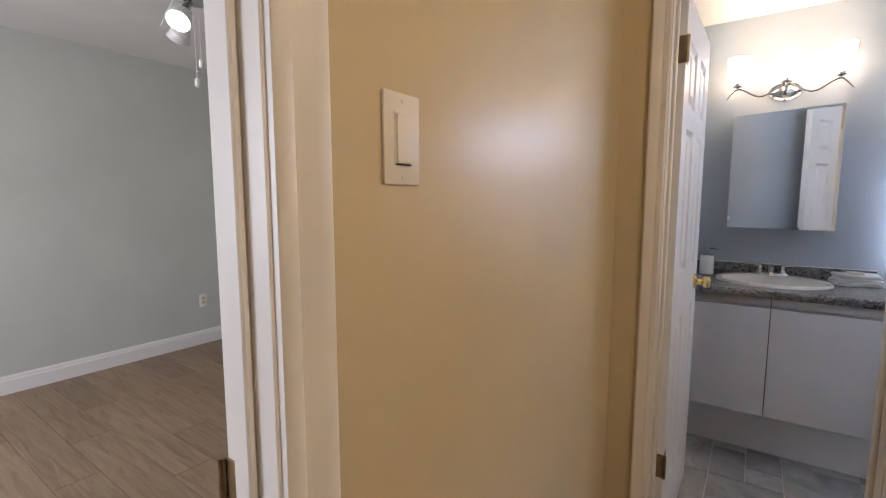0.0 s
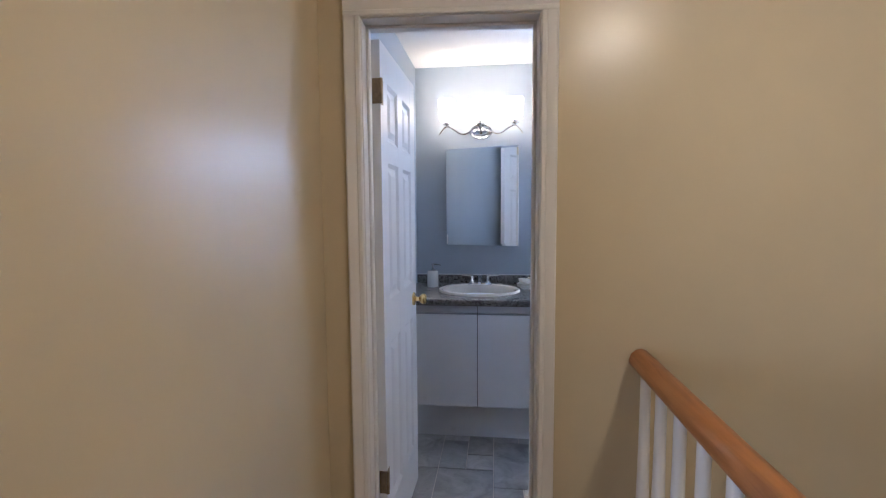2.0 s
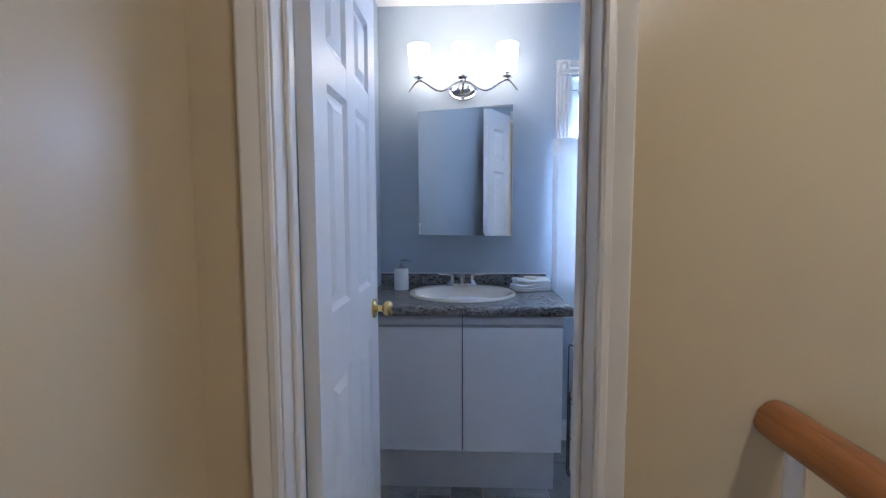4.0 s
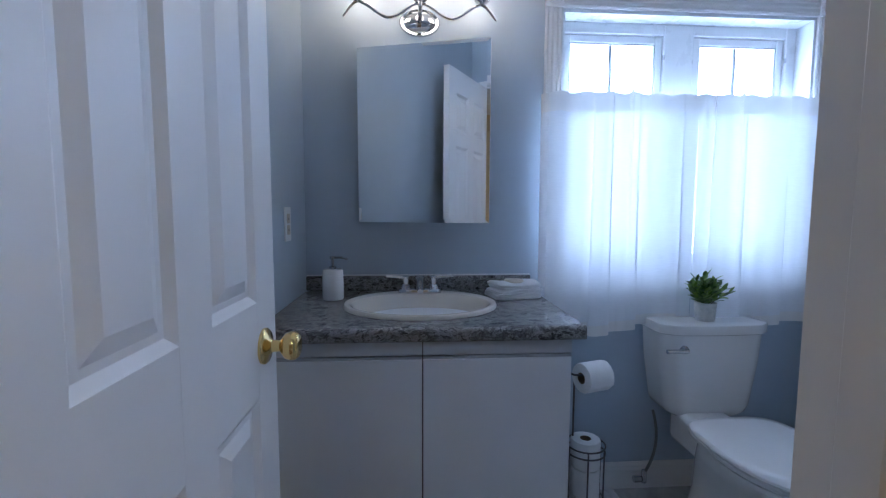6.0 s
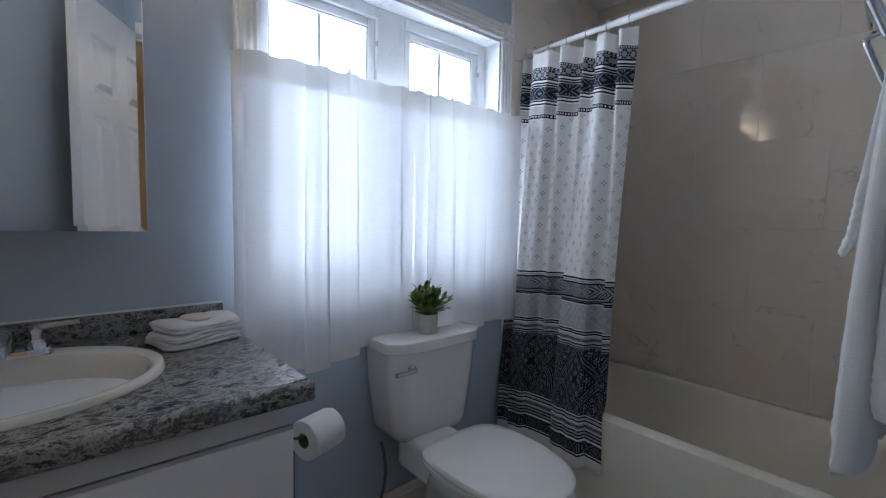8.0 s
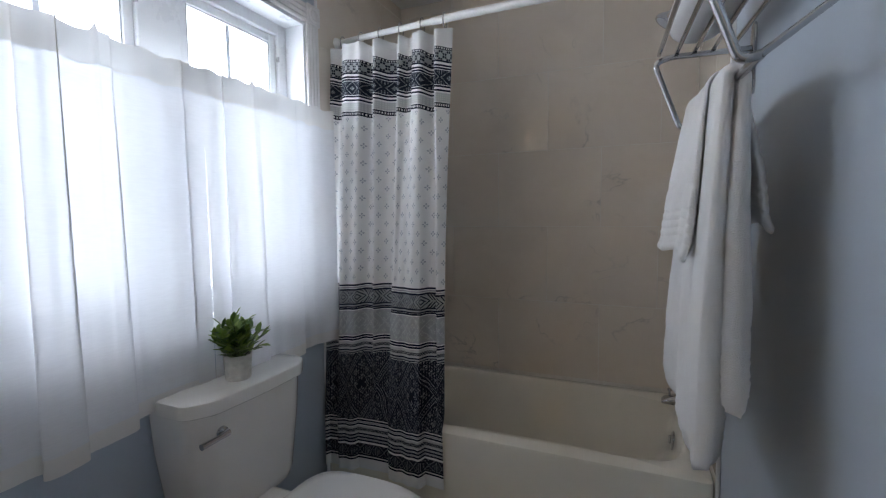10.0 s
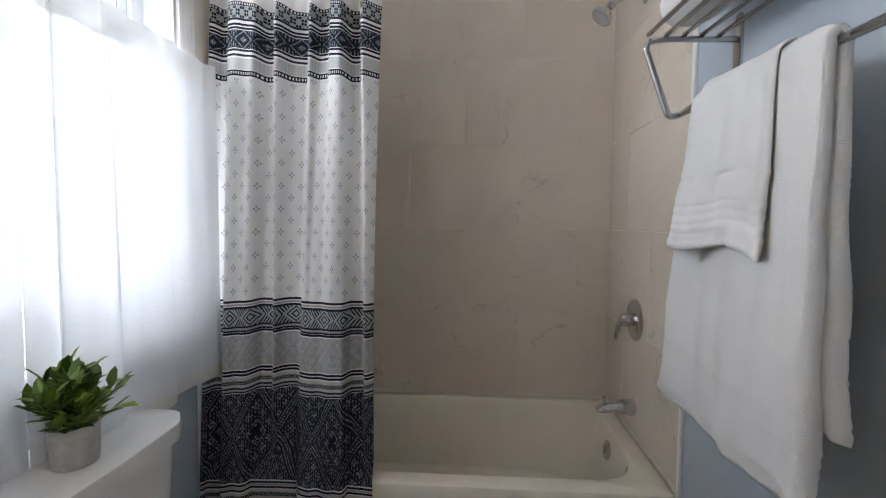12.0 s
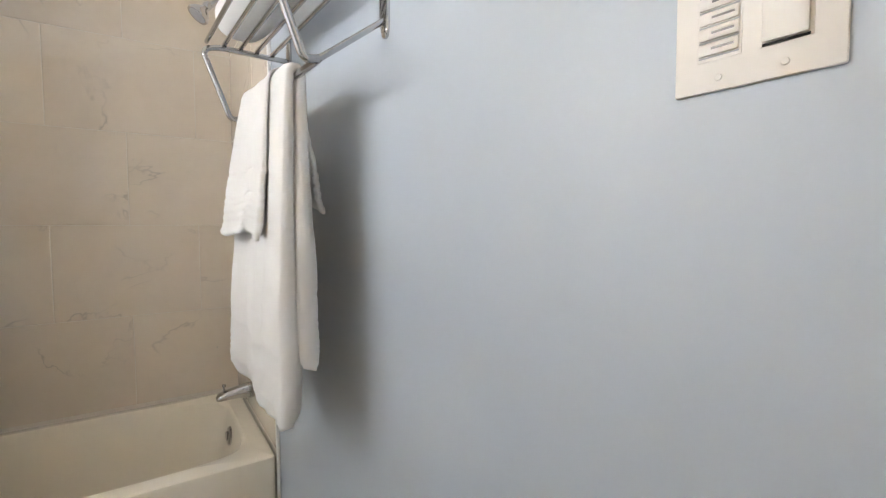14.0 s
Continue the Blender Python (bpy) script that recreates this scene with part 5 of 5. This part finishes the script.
part("head", lathe(bmesh.new(), [(0.012, -0.012), (0.016, 0.0), (0.014, 0.012), (0.020, 0.022), (0.036, 0.040), (0.040, 0.052), (0.038, 0.058), (0.030, 0.056), (0, 0.056)], (2.03, YN + 0.135, 2.025), ax), M_CHROME, head)
part("spray_face", lathe(bmesh.new(), [(0.031, 0), (0.030, 0.002), (0.0, 0.003)], Vector((2.03, YN + 0.135, 2.025)) + ax * 0.0565, ax), M_MIDGREY, head, "grey spray face")

# ---- shower curtain and rod ----
RODZ = 2.022


def rod_x(y):
    """The rod bows a little towards the room."""
    f = (y - YN) / (D - YN)
    return 1.735 + 0.12 * (f - 0.35) ** 2


rod = thing("shower_rod", (1.74, 0.7, RODZ), "white shower rod across the tub alcove", "curtain rod")
span_of = lambda a, c, n=14: [(rod_x(a + (c - a) * k / n), a + (c - a) * k / n, RODZ) for k in range(n + 1)]
part("tube", tube(bmesh.new(), span_of(YN + 0.022, 0.95), 0.0145, 16), M_ROD, rod)
part("inner_tube", tube(bmesh.new(), span_of(0.93, D - 0.022), 0.0118, 16), M_ROD, rod)
for y, s in ((YN + 0.0105, 1), (D - 0.0105, -1)):
    part("end_cap", lathe(bmesh.new(), [(0.024, 0), (0.024, 0.004), (0.018, 0.016), (0.016, 0.020)], (rod_x(y), y, RODZ), (0, s, 0), 20), M_ROD, rod)
CY0, CY1 = 0.868, 1.408
NF = 5.5


def curtain_x(z):
    return 1.612 + 0.115 * max(0.0, min(1.0, (z - 0.44) / 1.5))


# hollows between the folds: place along the rod, half-width, depth, how far it closes and drifts towards the hem
HOLLOWS = ((1.372, 0.016, 0.050, 0.0, 0.0), (1.233, 0.020, 0.072, 0.1, -0.012), (1.137, 0.029, 0.080, 0.1, 0.015), (1.054, 0.020, 0.070, 0.85, 0.0), (0.960, 0.017, 0.074, 0.0, -0.040))


def curtain_at(a, t):
    z = 0.215 + (1.990 - 0.215) * t
    low = 1 - t
    y = CY1 - (CY1 - CY0 - 0.012 * math.sin(t * 3)) * a
    x = curtain_x(z) - 0.018
    for c, w, depth, closing, drift in HOLLOWS:
        k = (y - c - drift * low) / (w * (1 + 0.35 * low))
        fade = depth * (1 - closing * min(1.0, 1.6 * low))
        x += fade / (1 + abs(k) ** 4)
        y += 0.010 * k * math.exp(-k * k) * (fade / 0.05)
    x += 0.006 * math.sin(a * 23 + 1.4 + 1.6 * low) + 0.003 * math.sin(a * 61 + 3 * low) + 0.012 * math.sin(a * 3.2 + 2.2 * low) * low
    x += 0.060 * math.exp(-(((y - CY0) / 0.034) ** 2))
    x = min(x, 1.628 + 0.8 * max(0.0, z - 0.46))
    if t > 0.985:
        z -= 0.006 * (1 + math.cos(2 * math.pi * NF * a))
    return Vector((x, y, z + 0.010 * low * math.sin(a * 4 - 0.5)))


curt = thing("shower_curtain", (1.66, 1.14, 1.96), "white shower curtain with navy and grey patterned bands, drawn aside", "curtain")
part("cloth", cloth(bmesh.new(), 260, 60, curtain_at, lambda a, t: (a * 0.98, 0.233 + 1.757 * t)), M_CURT, curt)
for k in range(7):
    y = CY1 - (CY1 - CY0) * (k + 0.25) / NF
    if y < CY0:
        continue
    b = tube(bmesh.new(), [(rod_x(y) + 0.021 * math.sin(t) - 0.004, y, RODZ - 0.008 + 0.028 * math.cos(t)) for t in (2 * math.pi * j / 20 for j in range(21))], 0.0022, 6)
    part("ring", b, M_CHROME, curt, "chrome curtain ring")

# ---- towel shelf ----
RX0, RX1, RKZ = 0.910, 1.468, 1.680
BARY, BARZ = YN + 0.138, 1.500
rack = thing("towel_rack", ((RX0 + RX1) / 2, YN, RKZ), "chrome hotel towel shelf with a bar below", "towel rack")
for x in (RX0, RX1):
    part("wall_plate", loft(bmesh.new(), [[Vector((p.x, YN + d, p.y)) for p in oval(x, 1.655, 0, 0.014 * r, 0.088 * r, 32, 4)] for r, d in ((1, 0.0), (1, 0.005), (0.9, 0.008), (0.4, 0.009))]), M_STEEL, rack)
    b = tube(bmesh.new(), rounded([(x, YN + 0.006, RKZ), (x, YN + 0.19, RKZ), (x, YN + 0.230, RKZ - 0.012), (x, YN + 0.165, BARZ - 0.006), (x, BARY, BARZ)], 0.040, 8), 0.0075, 12)
    tube(b, [(x, YN + 0.006, 1.600), (x, BARY, BARZ)], 0.006, 10)
    part("bracket", b, M_STEEL, rack)
for k in range(5):
    y = YN + 0.05 + 0.042 * k
    z = RKZ + 0.010
    part("shelf_bar", tube(bmesh.new(), [(RX0 - 0.004, y, z), (RX1 + 0.004, y, z)], 0.0055, 10), M_STEEL, rack)
part("towel_bar", tube(bmesh.new(), [(RX0, BARY, BARZ), (RX1, BARY, BARZ)], 0.0075, 12), M_STEEL, rack)


slanted(rack)


def hanging_towel(x0, x1, front, back, thick, label, slant, lift, out, behind, seed):
    """A towel folded over the bar; its flaps flare away from each other, with woven borders near the hems."""
    rnd = random.Random(seed)
    ph = [rnd.uniform(0, 6.28) for _ in range(5)]
    prof = []
    n = 40
    r = 0.012 + lift
    for k in range(n + 1):
        f = 1 - k / n
        prof.append((BARY + r + out * f, front + (BARZ - front) * k / n, f))
    for k in range(1, 9):
        a = math.pi * k / 9
        prof.append((BARY + r * math.cos(a), BARZ + (r + 0.004) * math.sin(a), 0.0))
    for k in range(n + 1):
        f = k / n
        prof.append((BARY - r - behind * f, BARZ - (BARZ - back) * f, f))
    total = len(prof) - 1

    def at(a, t):
        i = t * total
        k = min(int(i), total - 1)
        y, z, f = (prof[k][j] + (prof[k + 1][j] - prof[k][j]) * (i - k) for j in (0, 1, 2))
        x = x0 + (x1 - x0) * a + 0.07 * f * (a - 0.42)
        wob = (0.011 * math.sin(a * 5.2 + ph[0]) + 0.006 * math.sin(a * 12 + ph[1] + 3 * f) + 0.003 * math.sin(a * 29 + ph[2])) * (0.25 + 0.75 * f)
        hem = z - (front if i < total / 2 else back)
        ridge = 0.0
        for h in (0.030, 0.048, 0.066, 0.084, 0.135):
            ridge -= 0.0026 * math.exp(-((hem - h) / 0.005) ** 2)
        ridge += 0.004 * math.exp(-((hem - 0.006) / 0.006) ** 2)
        side = 1 if i < total / 2 else -1
        fuzz = 0.0012 * math.sin(a * 170 + z * 37) * math.sin(z * 410 + a * 23)
        sag = 0.010 * math.sin(a * 7 + ph[3]) * f
        return Vector((x + 0.004 * math.sin(z * 31 + ph[4]) * f, y + wob + side * (ridge + fuzz), z - slant * (1 - a) * f + sag))
    b = cloth(bmesh.new(), 60, total * 2, at)
    ob = slanted(solid("bath_towel", b, M_TERRY, label, "towel"))
    m = ob.modifiers.new("thickness", "SOLIDIFY")
    m.thickness, m.offset = thick, 0.0
    soft = ob.vertex_groups.new(name="rounded_edge")
    for v in ob.data.vertices:
        i, j = v.index % 61, v.index // 61
        edge = min(i * (x1 - x0) / 60, (60 - i) * (x1 - x0) / 60, j * 0.006, (total * 2 - j) * 0.006) / (0.6 * thick)
        hang = min(1.0, abs(j / total - 1.0) * 1.4)
        soft.add([v.index], (0.45 + 0.55 * hang) * max(0.45, math.sqrt(max(0.0, 1 - (1 - min(1.0, edge)) ** 2))), "REPLACE")
    m.vertex_group = soft.name
    return ob


hanging_towel(1.015, 1.380, 0.835, 0.945, 0.056, "white terry bath towel folded over the chrome bar", 0.03, 0.0, 0.021, -0.004, 4)
hanging_towel(1.10, 1.315, 1.195, 1.25, 0.014, "white terry hand towel layered over the bath towel", 0.012, 0.019, 0.036, 0.038, 9)


def rolled_towel(x0, x1, y, z, r, label):
    b = bmesh.new()
    rings = []
    for k in range(15):
        f = k / 14
        x = x0 + (x1 - x0) * f
        rr = r * (0.55 + 0.45 * min(1, 8 * f, 8 * (1 - f)) ** 0.5)
        rings.append([Vector((x, y + rr * 1.1 * math.cos(t) + 0.003 * math.sin(5 * f + 3 * t), z + rr * 0.8 * math.sin(t) + 0.004 * math.sin(9 * f))) for t in (2 * math.pi * j / 24 for j in range(24))])
    loft(b, rings)
    slanted(solid("rolled_towel", b, M_TERRY, label, "towel"))


rolled_towel(0.98, 1.50, YN + 0.135, RKZ + 0.070, 0.066, "white terry towel rolled on top of the chrome shelf")

# ---- hall handrail ----
rail = thing("stair_railing", (0.503, -1.4, 0), "honey oak handrail on white turned balusters", "railing")
RP = [(u * 1.2, v * 1.15 + 0.008) for u, v in [(-0.030, 0.0), (-0.032, 0.012), (-0.026, 0.030), (-0.014, 0.042), (0.0, 0.046), (0.014, 0.042), (0.026, 0.030), (0.032, 0.012), (0.030, 0.0), (0.020, -0.012), (-0.020, -0.012)]]
b = bmesh.new()
extrude_profile(b, RP, lambda u, v, s: Vector((0.503 + u, s, 0.893 + v)), -3.0, HY - 0.074)
part("handrail", b, M_OAK, rail, "honey oak handrail")
part("bottom_rail", one_box(0.473, 0.533, -3.0, HY - 0.074, 0.0, 0.03, 0.004), M_TRIM, rail)
BAL = [(0.016, 0), (0.016, 0.20), (0.011, 0.21), (0.017, 0.225), (0.012, 0.24), (0.018, 0.27), (0.019, 0.36), (0.016, 0.55), (0.0145, 0.70), (0.014, 0.860)]
first = lathe(bmesh.new(), [(r * 1.15, h) for r, h in BAL], (0.503, HY - 0.13, 0.03), segs=14)
bal = part("baluster", first, M_TRIM, rail, "white turned baluster")
for k in range(1, 20):
    o = new("baluster", bal.data)
    o.parent, o.location = rail, (0, -0.137 * k, 0)
    tagged(o, "white turned baluster")

# ---- hall lamp, out of view overhead ----
hl_ = thing("ceiling_lamp", (0.85, -1.55, 2.50), "round flush hall ceiling lamp with warm glass", "ceiling lamp")
part("pan", lathe(bmesh.new(), [(0.15, 0), (0.15, 0.03), (0.13, 0.035)], (0.85, -1.55, 2.50), (0, 0, -1)), M_BRASS, hl_)
part("bowl", lathe(bmesh.new(), [(0.128, 0.03), (0.130, 0.06), (0.10, 0.10), (0.05, 0.12), (0, 0.125)], (0.85, -1.55, 2.50), (0, 0, -1)), M_HALLGLOW, hl_, "lit warm glass bowl")

# ---- bedroom ceiling fan ----
FX, FY = -2.36, -0.75
fan = thing("ceiling_fan", (FX, FY, 2.50), "white ceiling fan with lit glass lamp shades", "ceiling fan")
part("canopy", lathe(bmesh.new(), [(0.07, 0), (0.065, 0.03), (0.02, 0.05), (0.018, 0.10)], (FX, FY, 2.50), (0, 0, -1)), M_WHITE, fan)
part("motor", lathe(bmesh.new(), [(0.05, 0.09), (0.12, 0.10), (0.13, 0.14), (0.12, 0.19), (0.06, 0.21), (0.05, 0.25)], (FX, FY, 2.50), (0, 0, -1)), M_CHROME, fan)
for k in range(5):
    a = radians(72 * k + 20)
    b = bmesh.new()
    loft(b, [[Vector((l, w * 0.065 + 0.0, 0.006 * w)) + Vector((0, 0, h)) for w in (-1, -0.6, 0.6, 1)][::1] + [Vector((l, w * 0.065, 0.006 * w - 0.006)) + Vector((0, 0, h)) for w in (1, 0.6, -0.6, -1)] for l, h in ((0.16, 0), (0.35, 0), (0.60, 0))])
    b.transform(Matrix.Translation((FX, FY, 2.30)) @ Matrix.Rotation(a, 4, "Z"))
    part("blade", b, M_WHITE, fan)
for k in range(3):
    a = radians(120 * k + 65)
    c = Vector((FX + 0.09 * math.cos(a), FY + 0.09 * math.sin(a), 2.19))
    ax = Vector((math.cos(a) * 0.6, math.sin(a) * 0.6, -0.7))
    part("socket", lathe(bmesh.new(), [(0.016, -0.05), (0.02, 0.0), (0.022, 0.02)], c, ax, 16), M_CHROME, fan)
    shade = part("shade", lathe(bmesh.new(), [(0.022, 0.015), (0.034, 0.035), (0.043, 0.06), (0.046, 0.064), (0.045, 0.07), (0.050, 0.09), (0.053, 0.094), (0.052, 0.10), (0.048, 0.10), (0.040, 0.06), (0.020, 0.02)], c, ax, 24), M_WHITE, fan, "ribbed white glass shade")
    part("bulb", lathe(bmesh.new(), [(0.015, 0.02), (0.030, 0.05), (0.036, 0.078), (0.030, 0.10), (0.016, 0.112), (0, 0.115)], c, ax, 20), M_FANGLOW, shade, "lit bulb")
for dx, ln in ((0.02, 0.20), (-0.025, 0.28)):
    b = tube(bmesh.new(), [(FX + dx, FY, 2.20), (FX + dx, FY, 2.20 - ln)], 0.0015, 6)
    lathe(b, [(0.004, 0), (0.011, 0.006), (0.011, 0.035), (0.005, 0.042)], (FX + dx, FY, 2.158 - ln), segs=12)
    part("pull_chain", b, M_WHITE, fan)

# ---- pieces: bathroom floor tiles, wall tiles, bedroom planks ----


def piece_mesh(name, w, l, h, bev, mat):
    b = bmesh.new()
    box(b, 0, w, 0, l, -h, 0)
    top = [e for e in b.edges if all(v.co.z > -1e-6 for v in e.verts)]
    bmesh.ops.bevel(b, geom=top, offset=bev, segments=1, affect="EDGES")
    return mesh_of(name, b, mat, False)


def lay(name, me, parent, matrix):
    o = new(name, me)
    o.parent = parent
    o.matrix_basis = matrix
    return o


floor_ob = bpy.data.objects["floor"]
U = 0.152
rnd = random.Random(11)
MESH = {}
taken = set()
shapes = [(2, 2), (2, 1), (1, 1), (1, 2), (2, 3), (3, 2)]
nx, ny = 20, 11
for j in range(ny):
    for i in range(nx):
        if (i, j) in taken:
            continue
        rnd.shuffle(shapes)
        for w, l in shapes + [(1, 1)]:
            cells = {(i + a, j + c) for a in range(w) for c in range(l)}
            if not cells & taken and i + w <= nx and j + l <= ny:
                break
        taken |= cells
        if (w, l) not in MESH:
            MESH[w, l] = piece_mesh("tile", w * U - 0.004, l * U - 0.004, 0.004, 0.0012, M_TILEF)
        lay("tile", MESH[w, l], floor_ob, pose(XL - 0.05 + i * U, HY + 0.005 + j * U, 0.0))

TH = 0.381


def tile_wall(parent, a0, a1, m, z0=0.448, run=0.508, shift=0.0):
    """Tiles on a wall; m(a, z) gives the pose of a tile whose lower corner is there."""
    rows = int((H - z0) / TH) + 1
    for r in range(rows):
        a = a0 - (shift + (run / 2 if r % 2 else 0)) % run
        while a < a1 - 0.01:
            s, e = max(a, a0), min(a + run, a1)
            w, h = e - s - 0.003, min(TH, H - z0 - r * TH) - 0.003
            if w > 0.012 and h > 0.02:
                key = ("w", round(w, 3), round(h, 3))
                if key not in MESH:
                    MESH[key] = piece_mesh("wall_tile", w, h, 0.009, 0.001, M_TILEW)
                lay("wall_tile", MESH[key], parent, m(s + 0.0015, z0 + r * TH + 0.0015))
            a += run


for y0, y1, nm in ((YN + 0.0002, YN + 0.0083, "grout_south"), (D - 0.0083, D - 0.0002, "grout_north")):
    structure(nm, one_box(TX, XR, y0, y1, 0.0, H - 0.002), M_GROUT, "pale grout bed of the tiled tub surround", "trim")
tile_wall(bpy.data.objects["wall_east"], YN, D, lambda a, z: Matrix.Translation((XR, a, z)) @ Matrix(((0, 0, -1, 0), (1, 0, 0, 0), (0, 1, 0, 0), (0, 0, 0, 1))), shift=0.1)
tile_wall(bpy.data.objects["wall_south_tub"], TX, XR, lambda a, z: Matrix.Translation((a, YN + 0.0095, z)) @ Matrix(((1, 0, 0, 0), (0, 0, 1, 0), (0, 1, 0, 0), (0, 0, 0, 1))))
tile_wall(bpy.data.objects["wall_north"], TX, XR, lambda a, z: Matrix.Translation((a, D - 0.0095, z)) @ Matrix(((1, 0, 0, 0), (0, 0, -1, 0), (0, 1, 0, 0), (0, 0, 0, 1))))
for y0, y1, nm in ((YN, YN + 0.011, "tile_trim"), (D - 0.011, D, "tile_trim_north")):
    structure(nm, one_box(TX - 0.012, TX, y0, y1, 0.0, H, 0.002, 1), M_WHITE, "white tile edge trim beside the tub", "trim")

PL, PWD = 1.2, 0.19
MESH["plank"] = piece_mesh("plank", PL - 0.002, PWD - 0.002, 0.004, 0.001, M_LAM)
y, r = -3.8, 0
while y < 1.19:
    x = BX - (r * 0.43) % PL
    while x < HX - 0.3:
        if x > BX - 0.001 and x + PL < HX - 0.11:
            lay("plank", MESH["plank"], floor_bed, pose(x, y, 0.0))
        else:
            s, e = max(x, BX), min(x + PL, HX - 0.12)
            key = ("p", round(e - s, 3))
            if e - s > 0.03:
                if key not in MESH:
                    MESH[key] = piece_mesh("plank", e - s - 0.002, PWD - 0.002, 0.004, 0.001, M_LAM)
                lay("plank", MESH[key], floor_bed, pose(s, y, 0.0))
        x += PL
    y += PWD
    r += 1
